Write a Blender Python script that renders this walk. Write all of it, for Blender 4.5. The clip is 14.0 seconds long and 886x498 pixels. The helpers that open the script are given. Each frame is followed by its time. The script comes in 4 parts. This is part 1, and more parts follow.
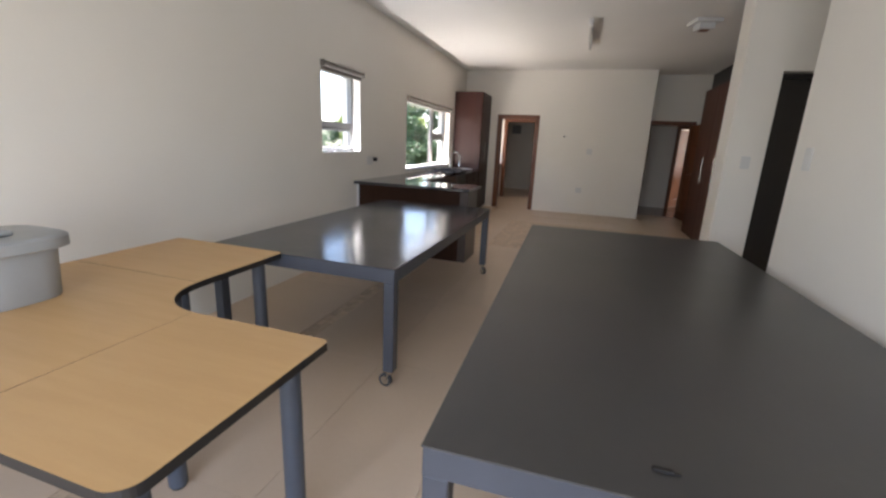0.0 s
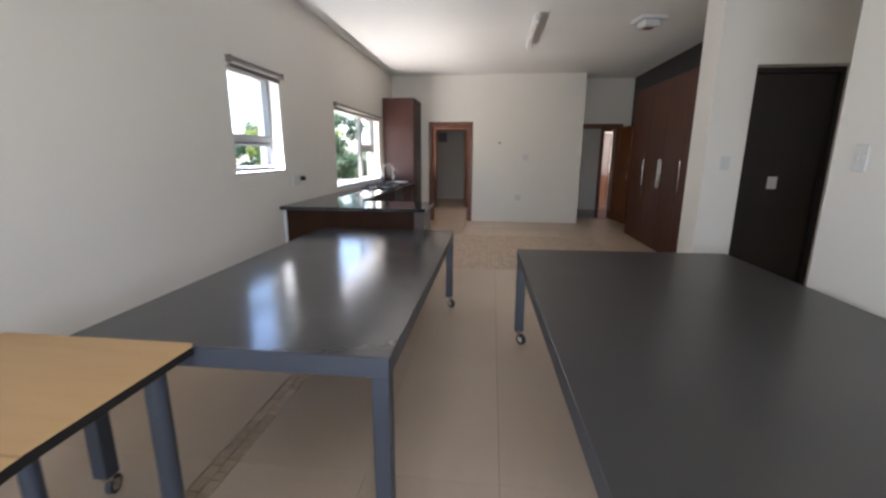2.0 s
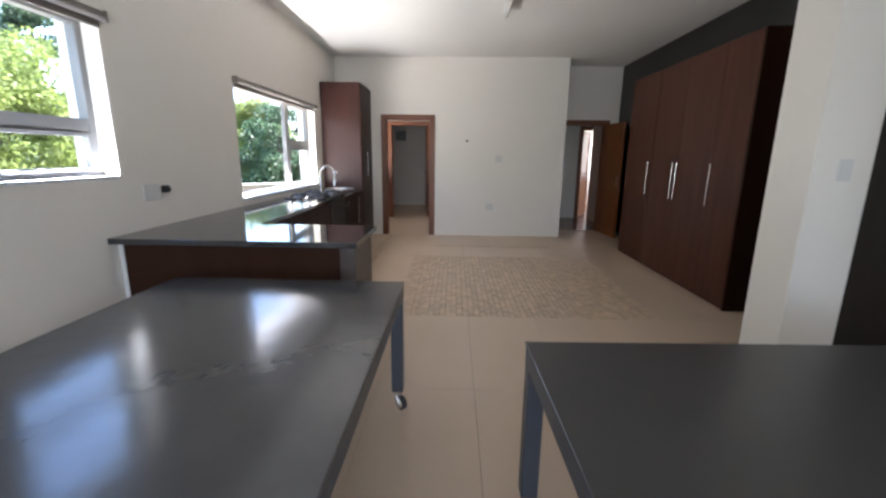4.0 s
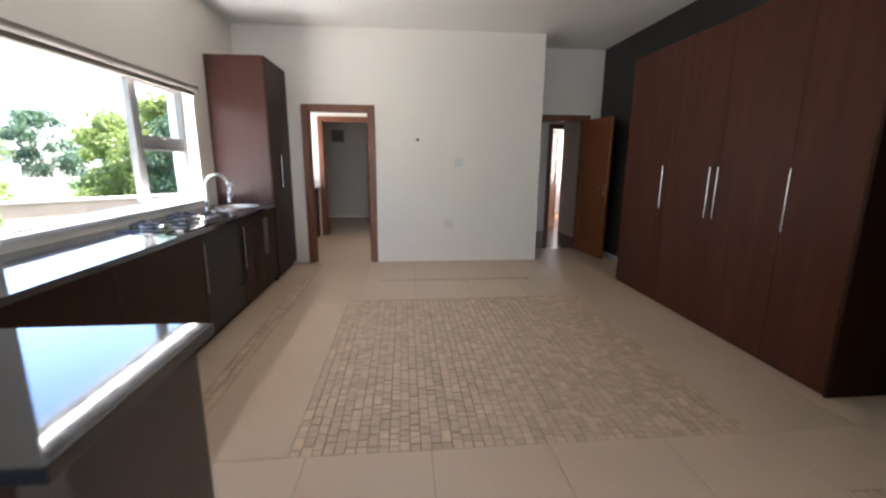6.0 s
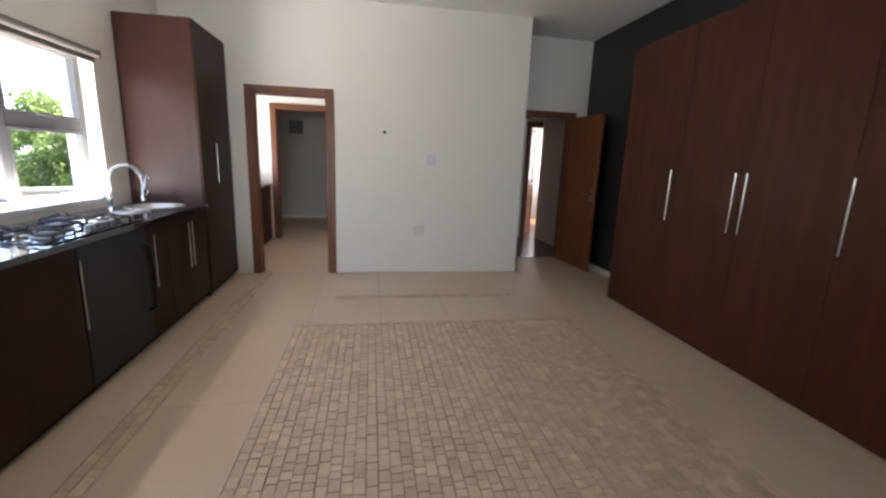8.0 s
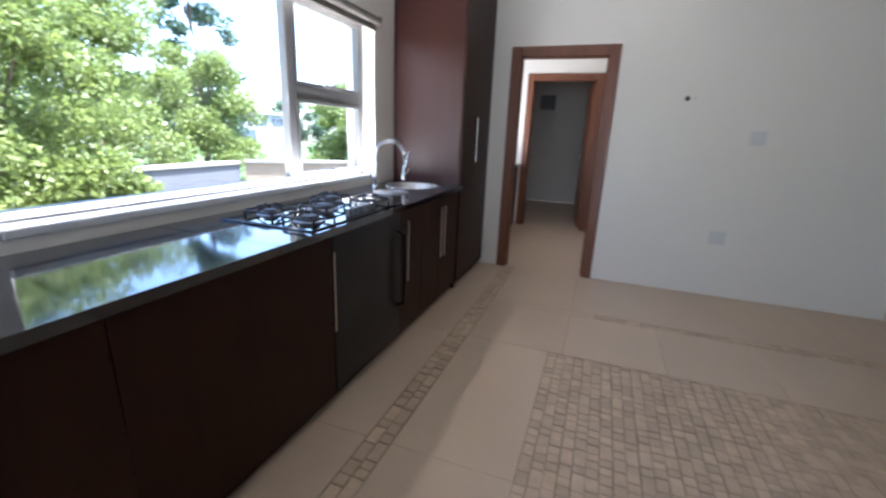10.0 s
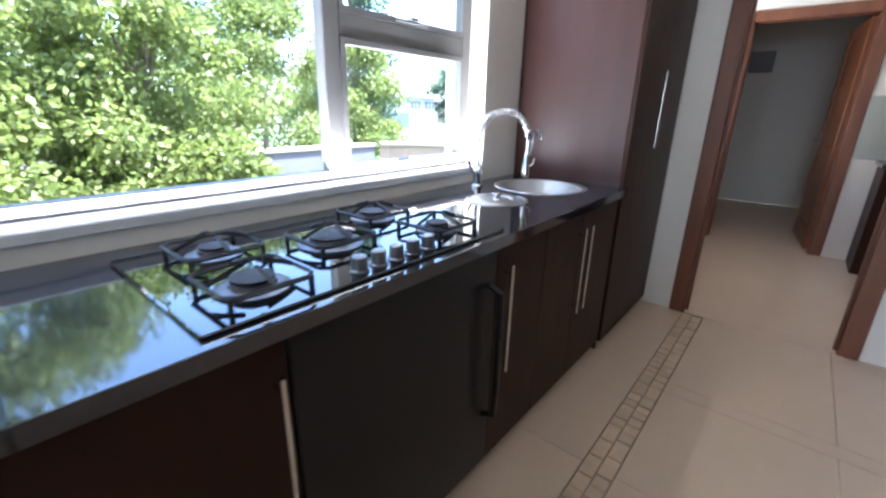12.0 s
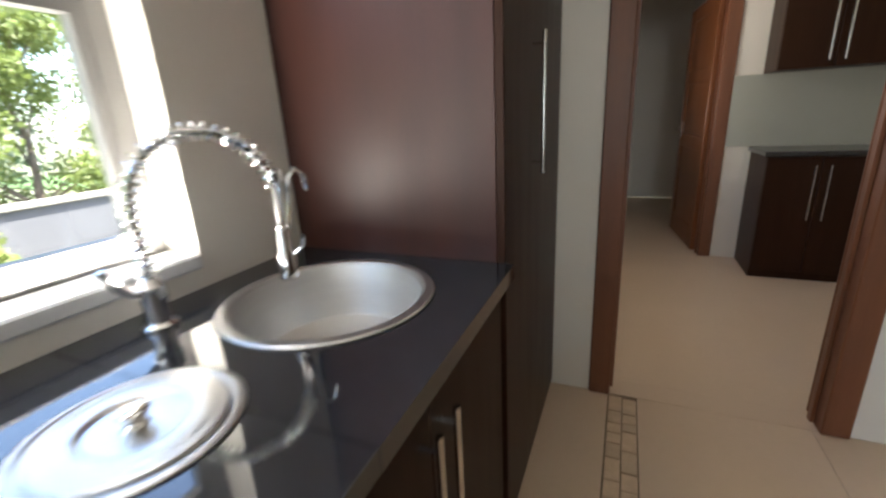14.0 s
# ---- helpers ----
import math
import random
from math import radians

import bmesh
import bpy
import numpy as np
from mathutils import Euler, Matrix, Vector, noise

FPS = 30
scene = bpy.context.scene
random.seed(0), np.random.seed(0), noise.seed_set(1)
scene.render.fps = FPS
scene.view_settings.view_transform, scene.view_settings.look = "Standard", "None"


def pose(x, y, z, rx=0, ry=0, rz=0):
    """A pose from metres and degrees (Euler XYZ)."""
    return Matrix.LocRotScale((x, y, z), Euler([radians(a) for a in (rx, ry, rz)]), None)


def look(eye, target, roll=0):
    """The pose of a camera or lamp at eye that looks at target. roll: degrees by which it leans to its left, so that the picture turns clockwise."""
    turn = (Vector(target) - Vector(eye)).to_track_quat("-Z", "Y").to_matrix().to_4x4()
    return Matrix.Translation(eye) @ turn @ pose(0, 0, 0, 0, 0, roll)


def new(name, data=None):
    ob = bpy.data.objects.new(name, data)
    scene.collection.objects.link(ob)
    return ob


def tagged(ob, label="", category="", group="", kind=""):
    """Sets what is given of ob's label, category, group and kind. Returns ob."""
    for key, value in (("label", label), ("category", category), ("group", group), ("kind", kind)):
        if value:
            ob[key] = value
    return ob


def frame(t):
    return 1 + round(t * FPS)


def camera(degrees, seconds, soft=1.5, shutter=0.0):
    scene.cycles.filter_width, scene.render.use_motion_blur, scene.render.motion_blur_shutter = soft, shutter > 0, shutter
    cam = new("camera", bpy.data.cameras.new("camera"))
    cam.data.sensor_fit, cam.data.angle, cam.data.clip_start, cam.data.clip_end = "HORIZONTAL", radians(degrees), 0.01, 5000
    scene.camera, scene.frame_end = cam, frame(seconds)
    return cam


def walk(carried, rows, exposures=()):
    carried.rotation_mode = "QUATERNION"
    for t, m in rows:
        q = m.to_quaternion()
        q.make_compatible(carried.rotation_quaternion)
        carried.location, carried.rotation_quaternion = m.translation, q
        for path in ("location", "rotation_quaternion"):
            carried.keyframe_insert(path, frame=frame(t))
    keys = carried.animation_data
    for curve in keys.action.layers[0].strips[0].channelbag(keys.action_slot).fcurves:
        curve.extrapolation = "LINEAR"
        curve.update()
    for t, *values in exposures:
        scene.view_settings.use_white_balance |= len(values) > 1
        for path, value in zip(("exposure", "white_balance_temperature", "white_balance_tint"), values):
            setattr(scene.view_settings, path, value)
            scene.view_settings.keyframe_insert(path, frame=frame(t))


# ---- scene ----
cam = camera(93.0, 14.0, soft=2.4, shutter=0.4)
EXPOSURES = [(0.0, 3.1, 6400, 18), (2.0, 3.3, 6050, 17), (5.0, 3.65, 5850, 15), (7.0, 3.75, 6100, 16), (9.5, 3.33, 5450, 15), (12.5, 3.72, 5350, 14), (14.0, 3.4, 6350, 11)]
PATH = [
    (0, (0.06, -0.125, 1.414), (-0.517, 1.726, 0.926), 2.6),
    (0.5, (-0.082, -0.068, 1.415), (-0.631, 1.798, 0.951), 2.5),
    (1, (-0.244, 0.121, 1.391), (-0.695, 2.016, 0.938), 2.6),
    (1.5, (-0.385, 0.327, 1.42), (-0.773, 2.237, 0.975), 1.3),
    (2, (-0.497, 0.567, 1.425), (-0.718, 2.506, 0.987), 0.2),
    (2.2, (-0.5, 0.707, 1.406), (-0.678, 2.651, 0.969), 0.0),
    (4.3, (-0.573, 2.528, 1.413), (-0.609, 4.48, 0.982), 0.4),
    (4.5, (-0.555, 2.742, 1.428), (-0.582, 4.695, 0.998), 0.0),
    (5, (-0.552, 3.156, 1.418), (-0.503, 5.11, 0.996), 0.3),
    (5.5, (-0.576, 3.571, 1.406), (-0.471, 5.525, 0.991), 0.3),
    (6, (-0.543, 3.964, 1.401), (-0.363, 5.913, 0.989), 0.4),
    (6.5, (-0.499, 4.295, 1.41), (-0.238, 6.234, 0.998), 1.9),
    (7, (-0.472, 4.482, 1.426), (-0.103, 6.406, 1.023), 2.1),
    (7.2, (-0.405, 4.533, 1.42), (-0.005, 6.452, 1.023), 2.0),
    (9.3, (-0.749, 5.154, 1.328), (-0.918, 7.083, 0.827), 1.0),
    (9.5, (-0.763, 5.269, 1.34), (-1.07, 7.176, 0.822), 0.6),
    (10, (-0.945, 5.604, 1.326), (-1.604, 7.415, 0.789), 2.3),
    (10.5, (-1.057, 5.948, 1.303), (-1.92, 7.673, 0.775), 1.3),
    (11, (-1.187, 6.273, 1.286), (-2.197, 7.905, 0.722), 1.0),
    (11.5, (-1.295, 6.543, 1.241), (-2.456, 8.05, 0.625), 1.8),
    (12, (-1.389, 6.798, 1.251), (-2.602, 8.257, 0.619), 1.2),
    (12.5, (-1.527, 7.09, 1.235), (-2.675, 8.61, 0.628), -0.6),
    (13, (-1.613, 7.359, 1.271), (-2.709, 8.91, 0.642), -1.2),
    (13.5, (-1.68, 7.61, 1.248), (-2.655, 9.26, 0.682), -2.4),
    (14, (-1.775, 7.99, 1.243), (-2.545, 9.74, 0.65), -3.2),
]
walk(cam, [(t, look(eye, target, roll)) for t, eye, target, roll in PATH], EXPOSURES)

# world, sun, large lights
world = bpy.data.worlds.new("world")
scene.world = world
world.use_nodes = True
wn = world.node_tree.nodes
sky = wn.new("ShaderNodeTexSky")
sky.sky_type, sky.sun_disc = "NISHITA", False
sky.sun_elevation, sky.sun_rotation = radians(70), radians(75)
sky.dust_density = 2.0
world.node_tree.links.new(sky.outputs[0], wn["Background"].inputs[0])
wn["Background"].inputs[1].default_value = 0.15
sun = new("sun", bpy.data.lights.new("sun", "SUN"))
sun.data.energy, sun.data.angle, sun.data.color = 4.0, radians(0.5), (1, 0.95, 0.86)
sun.matrix_world = look((0, 0, 0), (-math.cos(radians(70)) * math.sin(radians(75)), -math.cos(radians(70)) * math.cos(radians(75)), -math.sin(radians(70))))


# area lamps added inside wall openings, standing in for daylight
def opening_lamp(eye, target, w, h, power, color=(0.86, 0.93, 1.0)):
    ob = new("window_daylight", bpy.data.lights.new("window_daylight", "AREA"))
    ob.data.shape, ob.data.size, ob.data.size_y, ob.data.energy, ob.data.color = "RECTANGLE", w, h, power, color
    ob.matrix_world = look(eye, target)


opening_lamp((-0.5, -1.72, 1.2), (-0.5, 5, 1.2), 2.1, 1.9, 9.2)
# lamp strips added for daylight off the bright ground and sky, at the foot and head of each window opening
opening_lamp((-2.70, 7.45, 0.9875), (-2.55, 7.45, 2.6), 2.2, 0.012, 5.4, (1.0, 0.95, 0.85))
opening_lamp((-2.685, 7.45, 2.06), (-1.2, 7.45, 1.75), 2.2, 0.08, 1.4, (1.0, 0.96, 0.9))
opening_lamp((-2.70, 4.38, 1.2705), (-1.8, 4.38, 2.9), 0.78, 0.012, 1.5, (0.93, 0.97, 1.0))
opening_lamp((-2.68, 11.05, 1.07), (-2.2, 11.05, 2.6), 1.0, 0.03, 3.6, (1.0, 0.95, 0.88))


# materials
def material(name, color, rough=0.5, metal=0.0, color2=None, scale=4.0, grain=60.0, amount=0.5, bump=0.05, stretch=(1, 1, 1), per_object=0.0, per_island=0.0, rough_var=0.05, coat=0.0, spec=0.5):
    m = bpy.data.materials.new(name)
    m.use_nodes = True
    nt = m.node_tree
    n, l = nt.nodes, nt.links
    b = n["Principled BSDF"]
    b.inputs["Metallic"].default_value = metal
    b.inputs["Coat Weight"].default_value = coat
    b.inputs["Coat Roughness"].default_value = 0.06
    b.inputs["Specular IOR Level"].default_value = spec
    tc = n.new("ShaderNodeTexCoord")
    geo = n.new("ShaderNodeNewGeometry")
    mp = n.new("ShaderNodeMapping")
    mp.inputs["Scale"].default_value = stretch
    mp.inputs["Location"].default_value = (13.37, 17.71, 11.43)
    l.new(geo.outputs["Position"], mp.inputs[0])
    big, fine = n.new("ShaderNodeTexNoise"), n.new("ShaderNodeTexNoise")
    for tex, sc in ((big, scale), (fine, grain)):
        tex.inputs["Scale"].default_value = sc
        tex.inputs["Detail"].default_value = 4
        l.new(mp.outputs[0], tex.inputs["Vector"])
    mix = n.new("ShaderNodeMath")
    mix.operation = "MULTIPLY_ADD"
    l.new(fine.outputs["Fac"], mix.inputs[0])
    mix.inputs[1].default_value = 0.4
    l.new(big.outputs["Fac"], mix.inputs[2])
    rng = n.new("ShaderNodeMapRange")
    rng.inputs[1].default_value, rng.inputs[2].default_value = 0.38, 1.02
    l.new(mix.outputs[0], rng.inputs[0])
    c2 = color2 or tuple(c * (1 - amount * 0.35) for c in color)
    cm = n.new("ShaderNodeMix")
    cm.data_type = "RGBA"
    cm.inputs[6].default_value, cm.inputs[7].default_value = (*color, 1), (*c2, 1)
    l.new(rng.outputs[0], cm.inputs[0])
    out = cm.outputs[2]
    for value, source in ((per_object, "object"), (per_island, "island")):
        if value:
            src = n.new("ShaderNodeObjectInfo").outputs["Random"] if source == "object" else geo.outputs["Random Per Island"]
            hsv = n.new("ShaderNodeHueSaturation")
            vr = n.new("ShaderNodeMapRange")
            vr.inputs[3].default_value, vr.inputs[4].default_value = 1 - value, 1 + value
            l.new(src, vr.inputs[0])
            l.new(vr.outputs[0], hsv.inputs["Value"])
            l.new(out, hsv.inputs["Color"])
            out = hsv.outputs[0]
    l.new(out, b.inputs["Base Color"])
    rr = n.new("ShaderNodeMapRange")
    rr.inputs[3].default_value, rr.inputs[4].default_value = max(0.02, rough - rough_var), min(1, rough + rough_var)
    l.new(big.outputs["Fac"], rr.inputs[0])
    l.new(rr.outputs[0], b.inputs["Roughness"])
    if bump:
        bp = n.new("ShaderNodeBump")
        bp.inputs["Strength"].default_value, bp.inputs["Distance"].default_value = bump, 0.01
        l.new(mix.outputs[0], bp.inputs["Height"])
        l.new(bp.outputs[0], b.inputs["Normal"])
    return m


def glass_material():
    m = bpy.data.materials.new("window_glass")
    m.use_nodes = True
    n, l = m.node_tree.nodes, m.node_tree.links
    n.remove(n["Principled BSDF"])
    tr, gl, fr, mx = n.new("ShaderNodeBsdfTransparent"), n.new("ShaderNodeBsdfGlossy"), n.new("ShaderNodeLayerWeight"), n.new("ShaderNodeMixShader")
    pw, ml = n.new("ShaderNodeMath"), n.new("ShaderNodeMath")
    pw.operation, ml.operation = "POWER", "MULTIPLY_ADD"
    pw.inputs[1].default_value, ml.inputs[1].default_value, ml.inputs[2].default_value = 5.0, 0.6, 0.03
    tr.inputs[0].default_value = (0.97, 0.985, 0.98, 1)
    gl.inputs["Roughness"].default_value = 0.01
    l.new(fr.outputs["Facing"], pw.inputs[0]); l.new(pw.outputs[0], ml.inputs[0])
    l.new(ml.outputs[0], mx.inputs[0]); l.new(tr.outputs[0], mx.inputs[1]); l.new(gl.outputs[0], mx.inputs[2])
    l.new(mx.outputs[0], n["Material Output"].inputs[0])
    return m


M = {
    "plaster": material("painted_plaster", (0.83, 0.79, 0.72), 0.6, color2=(0.80, 0.755, 0.685), scale=1.2, grain=90, bump=0.06),
    "ceiling": material("ceiling_paint", (0.86, 0.84, 0.80), 0.8, scale=1.0, grain=80, amount=0.15, bump=0.03),
    "charcoal": material("charcoal_wall_paint", (0.022, 0.021, 0.019), 0.5, scale=1.5, grain=80, amount=0.5, bump=0.05),
    "white": material("white_gloss_paint", (0.72, 0.72, 0.72), 0.35, scale=3, amount=0.15, bump=0.02),
    "plastic": material("white_plastic", (0.69, 0.68, 0.65), 0.35, scale=8, amount=0.1, bump=0.0),
    "slab": material("stone_floor_slab", (0.62, 0.48, 0.35), 0.345, color2=(0.57, 0.43, 0.305), scale=1.6, grain=40, bump=0.0, per_object=0.03, rough_var=0.04),
    "grout": material("cement_grout", (0.21, 0.15, 0.1), 0.9, scale=10, grain=120, bump=0.2),
    "mosaic": material("travertine_mosaic", (0.66, 0.50, 0.35), 0.45, color2=(0.47, 0.345, 0.23), scale=14, grain=90, bump=0.25, per_object=0.13),
    "mosaic_rest": material("travertine_mosaic_joined", (0.66, 0.50, 0.35), 0.45, color2=(0.47, 0.345, 0.23), scale=14, grain=90, bump=0.25, per_island=0.13),
    "hall_floor": material("red_brown_hall_boards", (0.16, 0.07, 0.04), 0.2, scale=3, grain=50, stretch=(6, 1, 1), bump=0.05),
    "mahogany": material("dark_mahogany_laminate", (0.088, 0.025, 0.011), 0.44, color2=(0.055, 0.0145, 0.007), scale=2.2, grain=70, stretch=(6, 6, 0.6), bump=0.02, rough_var=0.05, spec=0.2),
    "cabinet_side": material("dark_red_brown_cabinet_side", (0.056, 0.0165, 0.0105), 0.42, color2=(0.036, 0.012, 0.0085), scale=2.2, grain=70, stretch=(6, 6, 0.6), bump=0.02, rough_var=0.06, spec=0.35),
    "wenge": material("dark_brown_cabinet_veneer", (0.042, 0.0185, 0.0105), 0.38, color2=(0.030, 0.0132, 0.008), scale=3, grain=60, stretch=(6, 6, 0.6), bump=0.02, spec=0.1),
    "frame": material("meranti_door_frame", (0.21, 0.078, 0.034), 0.4, color2=(0.14, 0.048, 0.021), scale=3, grain=50, stretch=(7, 7, 0.5), bump=0.05),
    "leaf_door": material("varnished_orange_wood_door", (0.22, 0.075, 0.025), 0.35, color2=(0.15, 0.048, 0.016), scale=3, grain=50, stretch=(7, 7, 0.5), bump=0.05),
    "black_door": material("dark_brown_flush_door", (0.022, 0.017, 0.014), 0.45, scale=3, grain=50, stretch=(7, 7, 0.5), bump=0.04),
    "granite": material("black_polished_granite", (0.012, 0.013, 0.016), 0.06, color2=(0.03, 0.032, 0.037), scale=30, grain=300, bump=0.0, rough_var=0.03, spec=1.0),
    "black": material("black_appliance_enamel", (0.0045, 0.005, 0.0065), 0.33, scale=5, amount=0.1, bump=0.0, rough_var=0.02, spec=0.3),
    "hob_glass": material("black_hob_glass", (0.006, 0.007, 0.009), 0.03, scale=5, amount=0.3, bump=0.0, rough_var=0.01, spec=1.0),
    "iron": material("cast_iron_grate", (0.016, 0.016, 0.018), 0.65, scale=40, grain=200, bump=0.3),
    "knob": material("dark_metal_knob", (0.2, 0.2, 0.21), 0.36, 0.8, scale=20, bump=0.0),
    "burner": material("burner_alloy", (0.16, 0.16, 0.17), 0.45, 0.8, scale=20, bump=0.05),
    "steel": material("brushed_stainless_steel", (0.58, 0.575, 0.56), 0.36, 1.0, scale=6, grain=150, stretch=(1, 1, 8), amount=0.2, bump=0.03),
    "sink_steel": material("satin_sink_steel", (0.7, 0.69, 0.67), 0.5, 1.0, scale=6, grain=150, stretch=(1, 1, 8), amount=0.2, bump=0.03),
    "chrome": material("chrome", (0.78, 0.78, 0.78), 0.07, 1.0, scale=5, amount=0.05, bump=0.0, rough_var=0.03),
    "handle": material("satin_metal_handle", (0.62, 0.6, 0.57), 0.2, 1.0, scale=8, amount=0.1, bump=0.0),
    "table_steel": material("grey_painted_steel_top", (0.052, 0.049, 0.048), 0.33, color2=(0.042, 0.039, 0.038), scale=1.4, grain=30, bump=0.008, rough_var=0.03, spec=0.6),
    "table_worn": material("worn_grey_painted_steel_top", (0.056, 0.056, 0.06), 0.17, color2=(0.04, 0.04, 0.044), scale=3.2, grain=14, bump=0.2, rough_var=0.08, spec=0.6),
    "table_frame": material("grey_painted_steel_frame", (0.05, 0.056, 0.072), 0.4, scale=4, grain=60, amount=0.5, bump=0.03),
    "beech": material("beech_laminate", (0.56, 0.35, 0.155), 0.4, color2=(0.50, 0.305, 0.13), scale=3, grain=45, stretch=(1, 8, 1), bump=0.01),
    "greige": material("grey_brown_laminate", (0.075, 0.055, 0.047), 0.36, scale=4, grain=60, amount=0.4, bump=0.02),
    "edge_black": material("black_rubber_edge", (0.012, 0.011, 0.011), 0.45, scale=10, amount=0.3, bump=0.02),
    "desk_leg": material("slate_painted_tube", (0.055, 0.065, 0.085), 0.4, scale=6, amount=0.3, bump=0.02),
    "rubber": material("grey_castor_rubber", (0.05, 0.05, 0.052), 0.6, scale=20, bump=0.1),
    "grey_plastic": material("grey_plastic_tub", (0.33, 0.34, 0.34), 0.45, scale=6, amount=0.2, bump=0.03),
    "alu": material("bronze_grey_aluminium", (0.2, 0.195, 0.19), 0.45, 0.3, scale=8, amount=0.2, bump=0.0),
    "blind": material("roller_blind_fabric", (0.2, 0.175, 0.15), 0.8, scale=12, grain=200, amount=0.4, bump=0.15),
    "splash": material("grey_green_splash_tiles", (0.42, 0.43, 0.38), 0.35, scale=4, amount=0.2, bump=0.02),
    "lamp_tube": material("fluorescent_tube_glass", (0.85, 0.85, 0.82), 0.2, scale=8, amount=0.05, bump=0.0),
    "outer_wall": material("grey_rendered_garden_wall", (0.10, 0.10, 0.11), 0.8, scale=2, grain=40, bump=0.2),
    "coping": material("pale_wall_coping", (0.25, 0.235, 0.21), 0.7, scale=3, grain=50, bump=0.15),
    "sand_wall": material("sand_rendered_wall", (0.32, 0.24, 0.17), 0.8, scale=2, grain=40, bump=0.2),
    "paving": material("pale_paving", (0.58, 0.54, 0.47), 0.85, scale=1.2, grain=30, bump=0.2),
    "ground": material("dry_garden_soil", (0.12, 0.10, 0.065), 0.95, color2=(0.055, 0.075, 0.025), scale=0.5, grain=12, bump=0.4),
    "lawn": material("lawn", (0.06, 0.11, 0.02), 0.9, scale=2, grain=60, amount=0.8, bump=0.5),
    "bark": material("tree_bark", (0.16, 0.12, 0.085), 0.9, scale=6, grain=40, amount=0.8, bump=0.5),
    "leaves": material("sunlit_leaves", (0.18, 0.22, 0.055), 0.5, color2=(0.14, 0.18, 0.045), scale=1.5, grain=10, bump=0.0, per_island=0.25),
    "leaves_dark": material("blue_green_leaves", (0.065, 0.11, 0.055), 0.5, color2=(0.045, 0.08, 0.04), scale=1.5, grain=10, bump=0.0, per_island=0.35),
    "house_white": material("white_house_render", (0.26, 0.27, 0.29), 0.7, scale=1, amount=0.1, bump=0.05),
    "house_pane": material("dark_house_glazing", (0.05, 0.07, 0.09), 0.1, scale=2, bump=0.0),
    "roof": material("grey_roof_sheet", (0.25, 0.25, 0.27), 0.6, scale=2, bump=0.05),
    "hole": material("dark_socket_hole", (0.03, 0.028, 0.025), 0.8, bump=0.0),
    "glass": glass_material(),
}
for key in ("leaves", "leaves_dark"):
    n, l = M[key].node_tree.nodes, M[key].node_tree.links
    p, out = n["Principled BSDF"], n["Material Output"]
    tl, mx = n.new("ShaderNodeBsdfTranslucent"), n.new("ShaderNodeMixShader")
    mx.inputs[0].default_value = 0.5
    l.new(p.inputs["Base Color"].links[0].from_socket, tl.inputs[0])
    l.new(p.outputs[0], mx.inputs[1]); l.new(tl.outputs[0], mx.inputs[2]); l.new(mx.outputs[0], out.inputs[0])


# mesh helpers
def part(name, bm, mat, parent=None, label="", smooth=False):
    me = bpy.data.meshes.new(name)
    bm.normal_update()
    bm.to_mesh(me)
    bm.free()
    if smooth:
        for p in me.polygons:
            p.use_smooth = True
        me.set_sharp_from_angle(angle=radians(35))
    me.materials.append(M[mat])
    ob = new(name, me)
    if parent is not None:
        ob.parent = parent
        ob.matrix_parent_inverse = pose_inverse(parent)
    if label:
        tagged(ob, label)
    return ob


def pose_inverse(ob):
    m = ob.matrix_basis.copy()
    while ob.parent is not None:
        m = ob.parent.matrix_basis @ ob.matrix_parent_inverse @ m
        ob = ob.parent
    return m.inverted()


def thing(name, at, label, category, group="", kind=""):
    e = new(name)
    e.empty_display_size = 0.05
    e.matrix_basis = pose(*at)
    return tagged(e, label, category, group, kind)


def box(bm, x0, x1, y0, y1, z0, z1, bevel=0.0, seg=1):
    r = bmesh.ops.create_cube(bm, size=1, matrix=Matrix.LocRotScale(((x0 + x1) / 2, (y0 + y1) / 2, (z0 + z1) / 2), None, (abs(x1 - x0), abs(y1 - y0), abs(z1 - z0))))
    if bevel:
        edges = list({e for v in r["verts"] for e in v.link_edges})
        bmesh.ops.bevel(bm, geom=edges, offset=bevel, segments=seg, affect="EDGES", profile=0.5)
    return bm


def B(*a, **k):
    return box(bmesh.new(), *a, **k)


def cyl(bm, p0, p1, r0, r1=None, seg=16, caps=True):
    p0, p1 = Vector(p0), Vector(p1)
    d = p1 - p0
    m = Matrix.Translation((p0 + p1) / 2) @ d.to_track_quat("Z", "Y").to_matrix().to_4x4()
    bmesh.ops.create_cone(bm, cap_ends=caps, segments=seg, radius1=r0, radius2=r0 if r1 is None else r1, depth=d.length, matrix=m)
    return bm


def C(*a, **k):
    return cyl(bmesh.new(), *a, **k)


def tube(bm, pts, r, seg=10):
    pts = [Vector(p) for p in pts]
    rings, up = [], Vector((0.31, 0.17, 0.93)).normalized()
    for i, p in enumerate(pts):
        d = (pts[min(i + 1, len(pts) - 1)] - pts[max(i - 1, 0)]).normalized()
        a = d.cross(up).normalized()
        up = a.cross(d).normalized()
        rings.append([bm.verts.new(p + (a * math.cos(q) + up * math.sin(q)) * r) for q in (2 * math.pi * k / seg for k in range(seg))])
    for a, b in zip(rings, rings[1:]):
        for k in range(seg):
            bm.faces.new((a[k], a[(k + 1) % seg], b[(k + 1) % seg], b[k]))
    bm.faces.new(rings[0][::-1])
    bm.faces.new(rings[-1])
    return bm


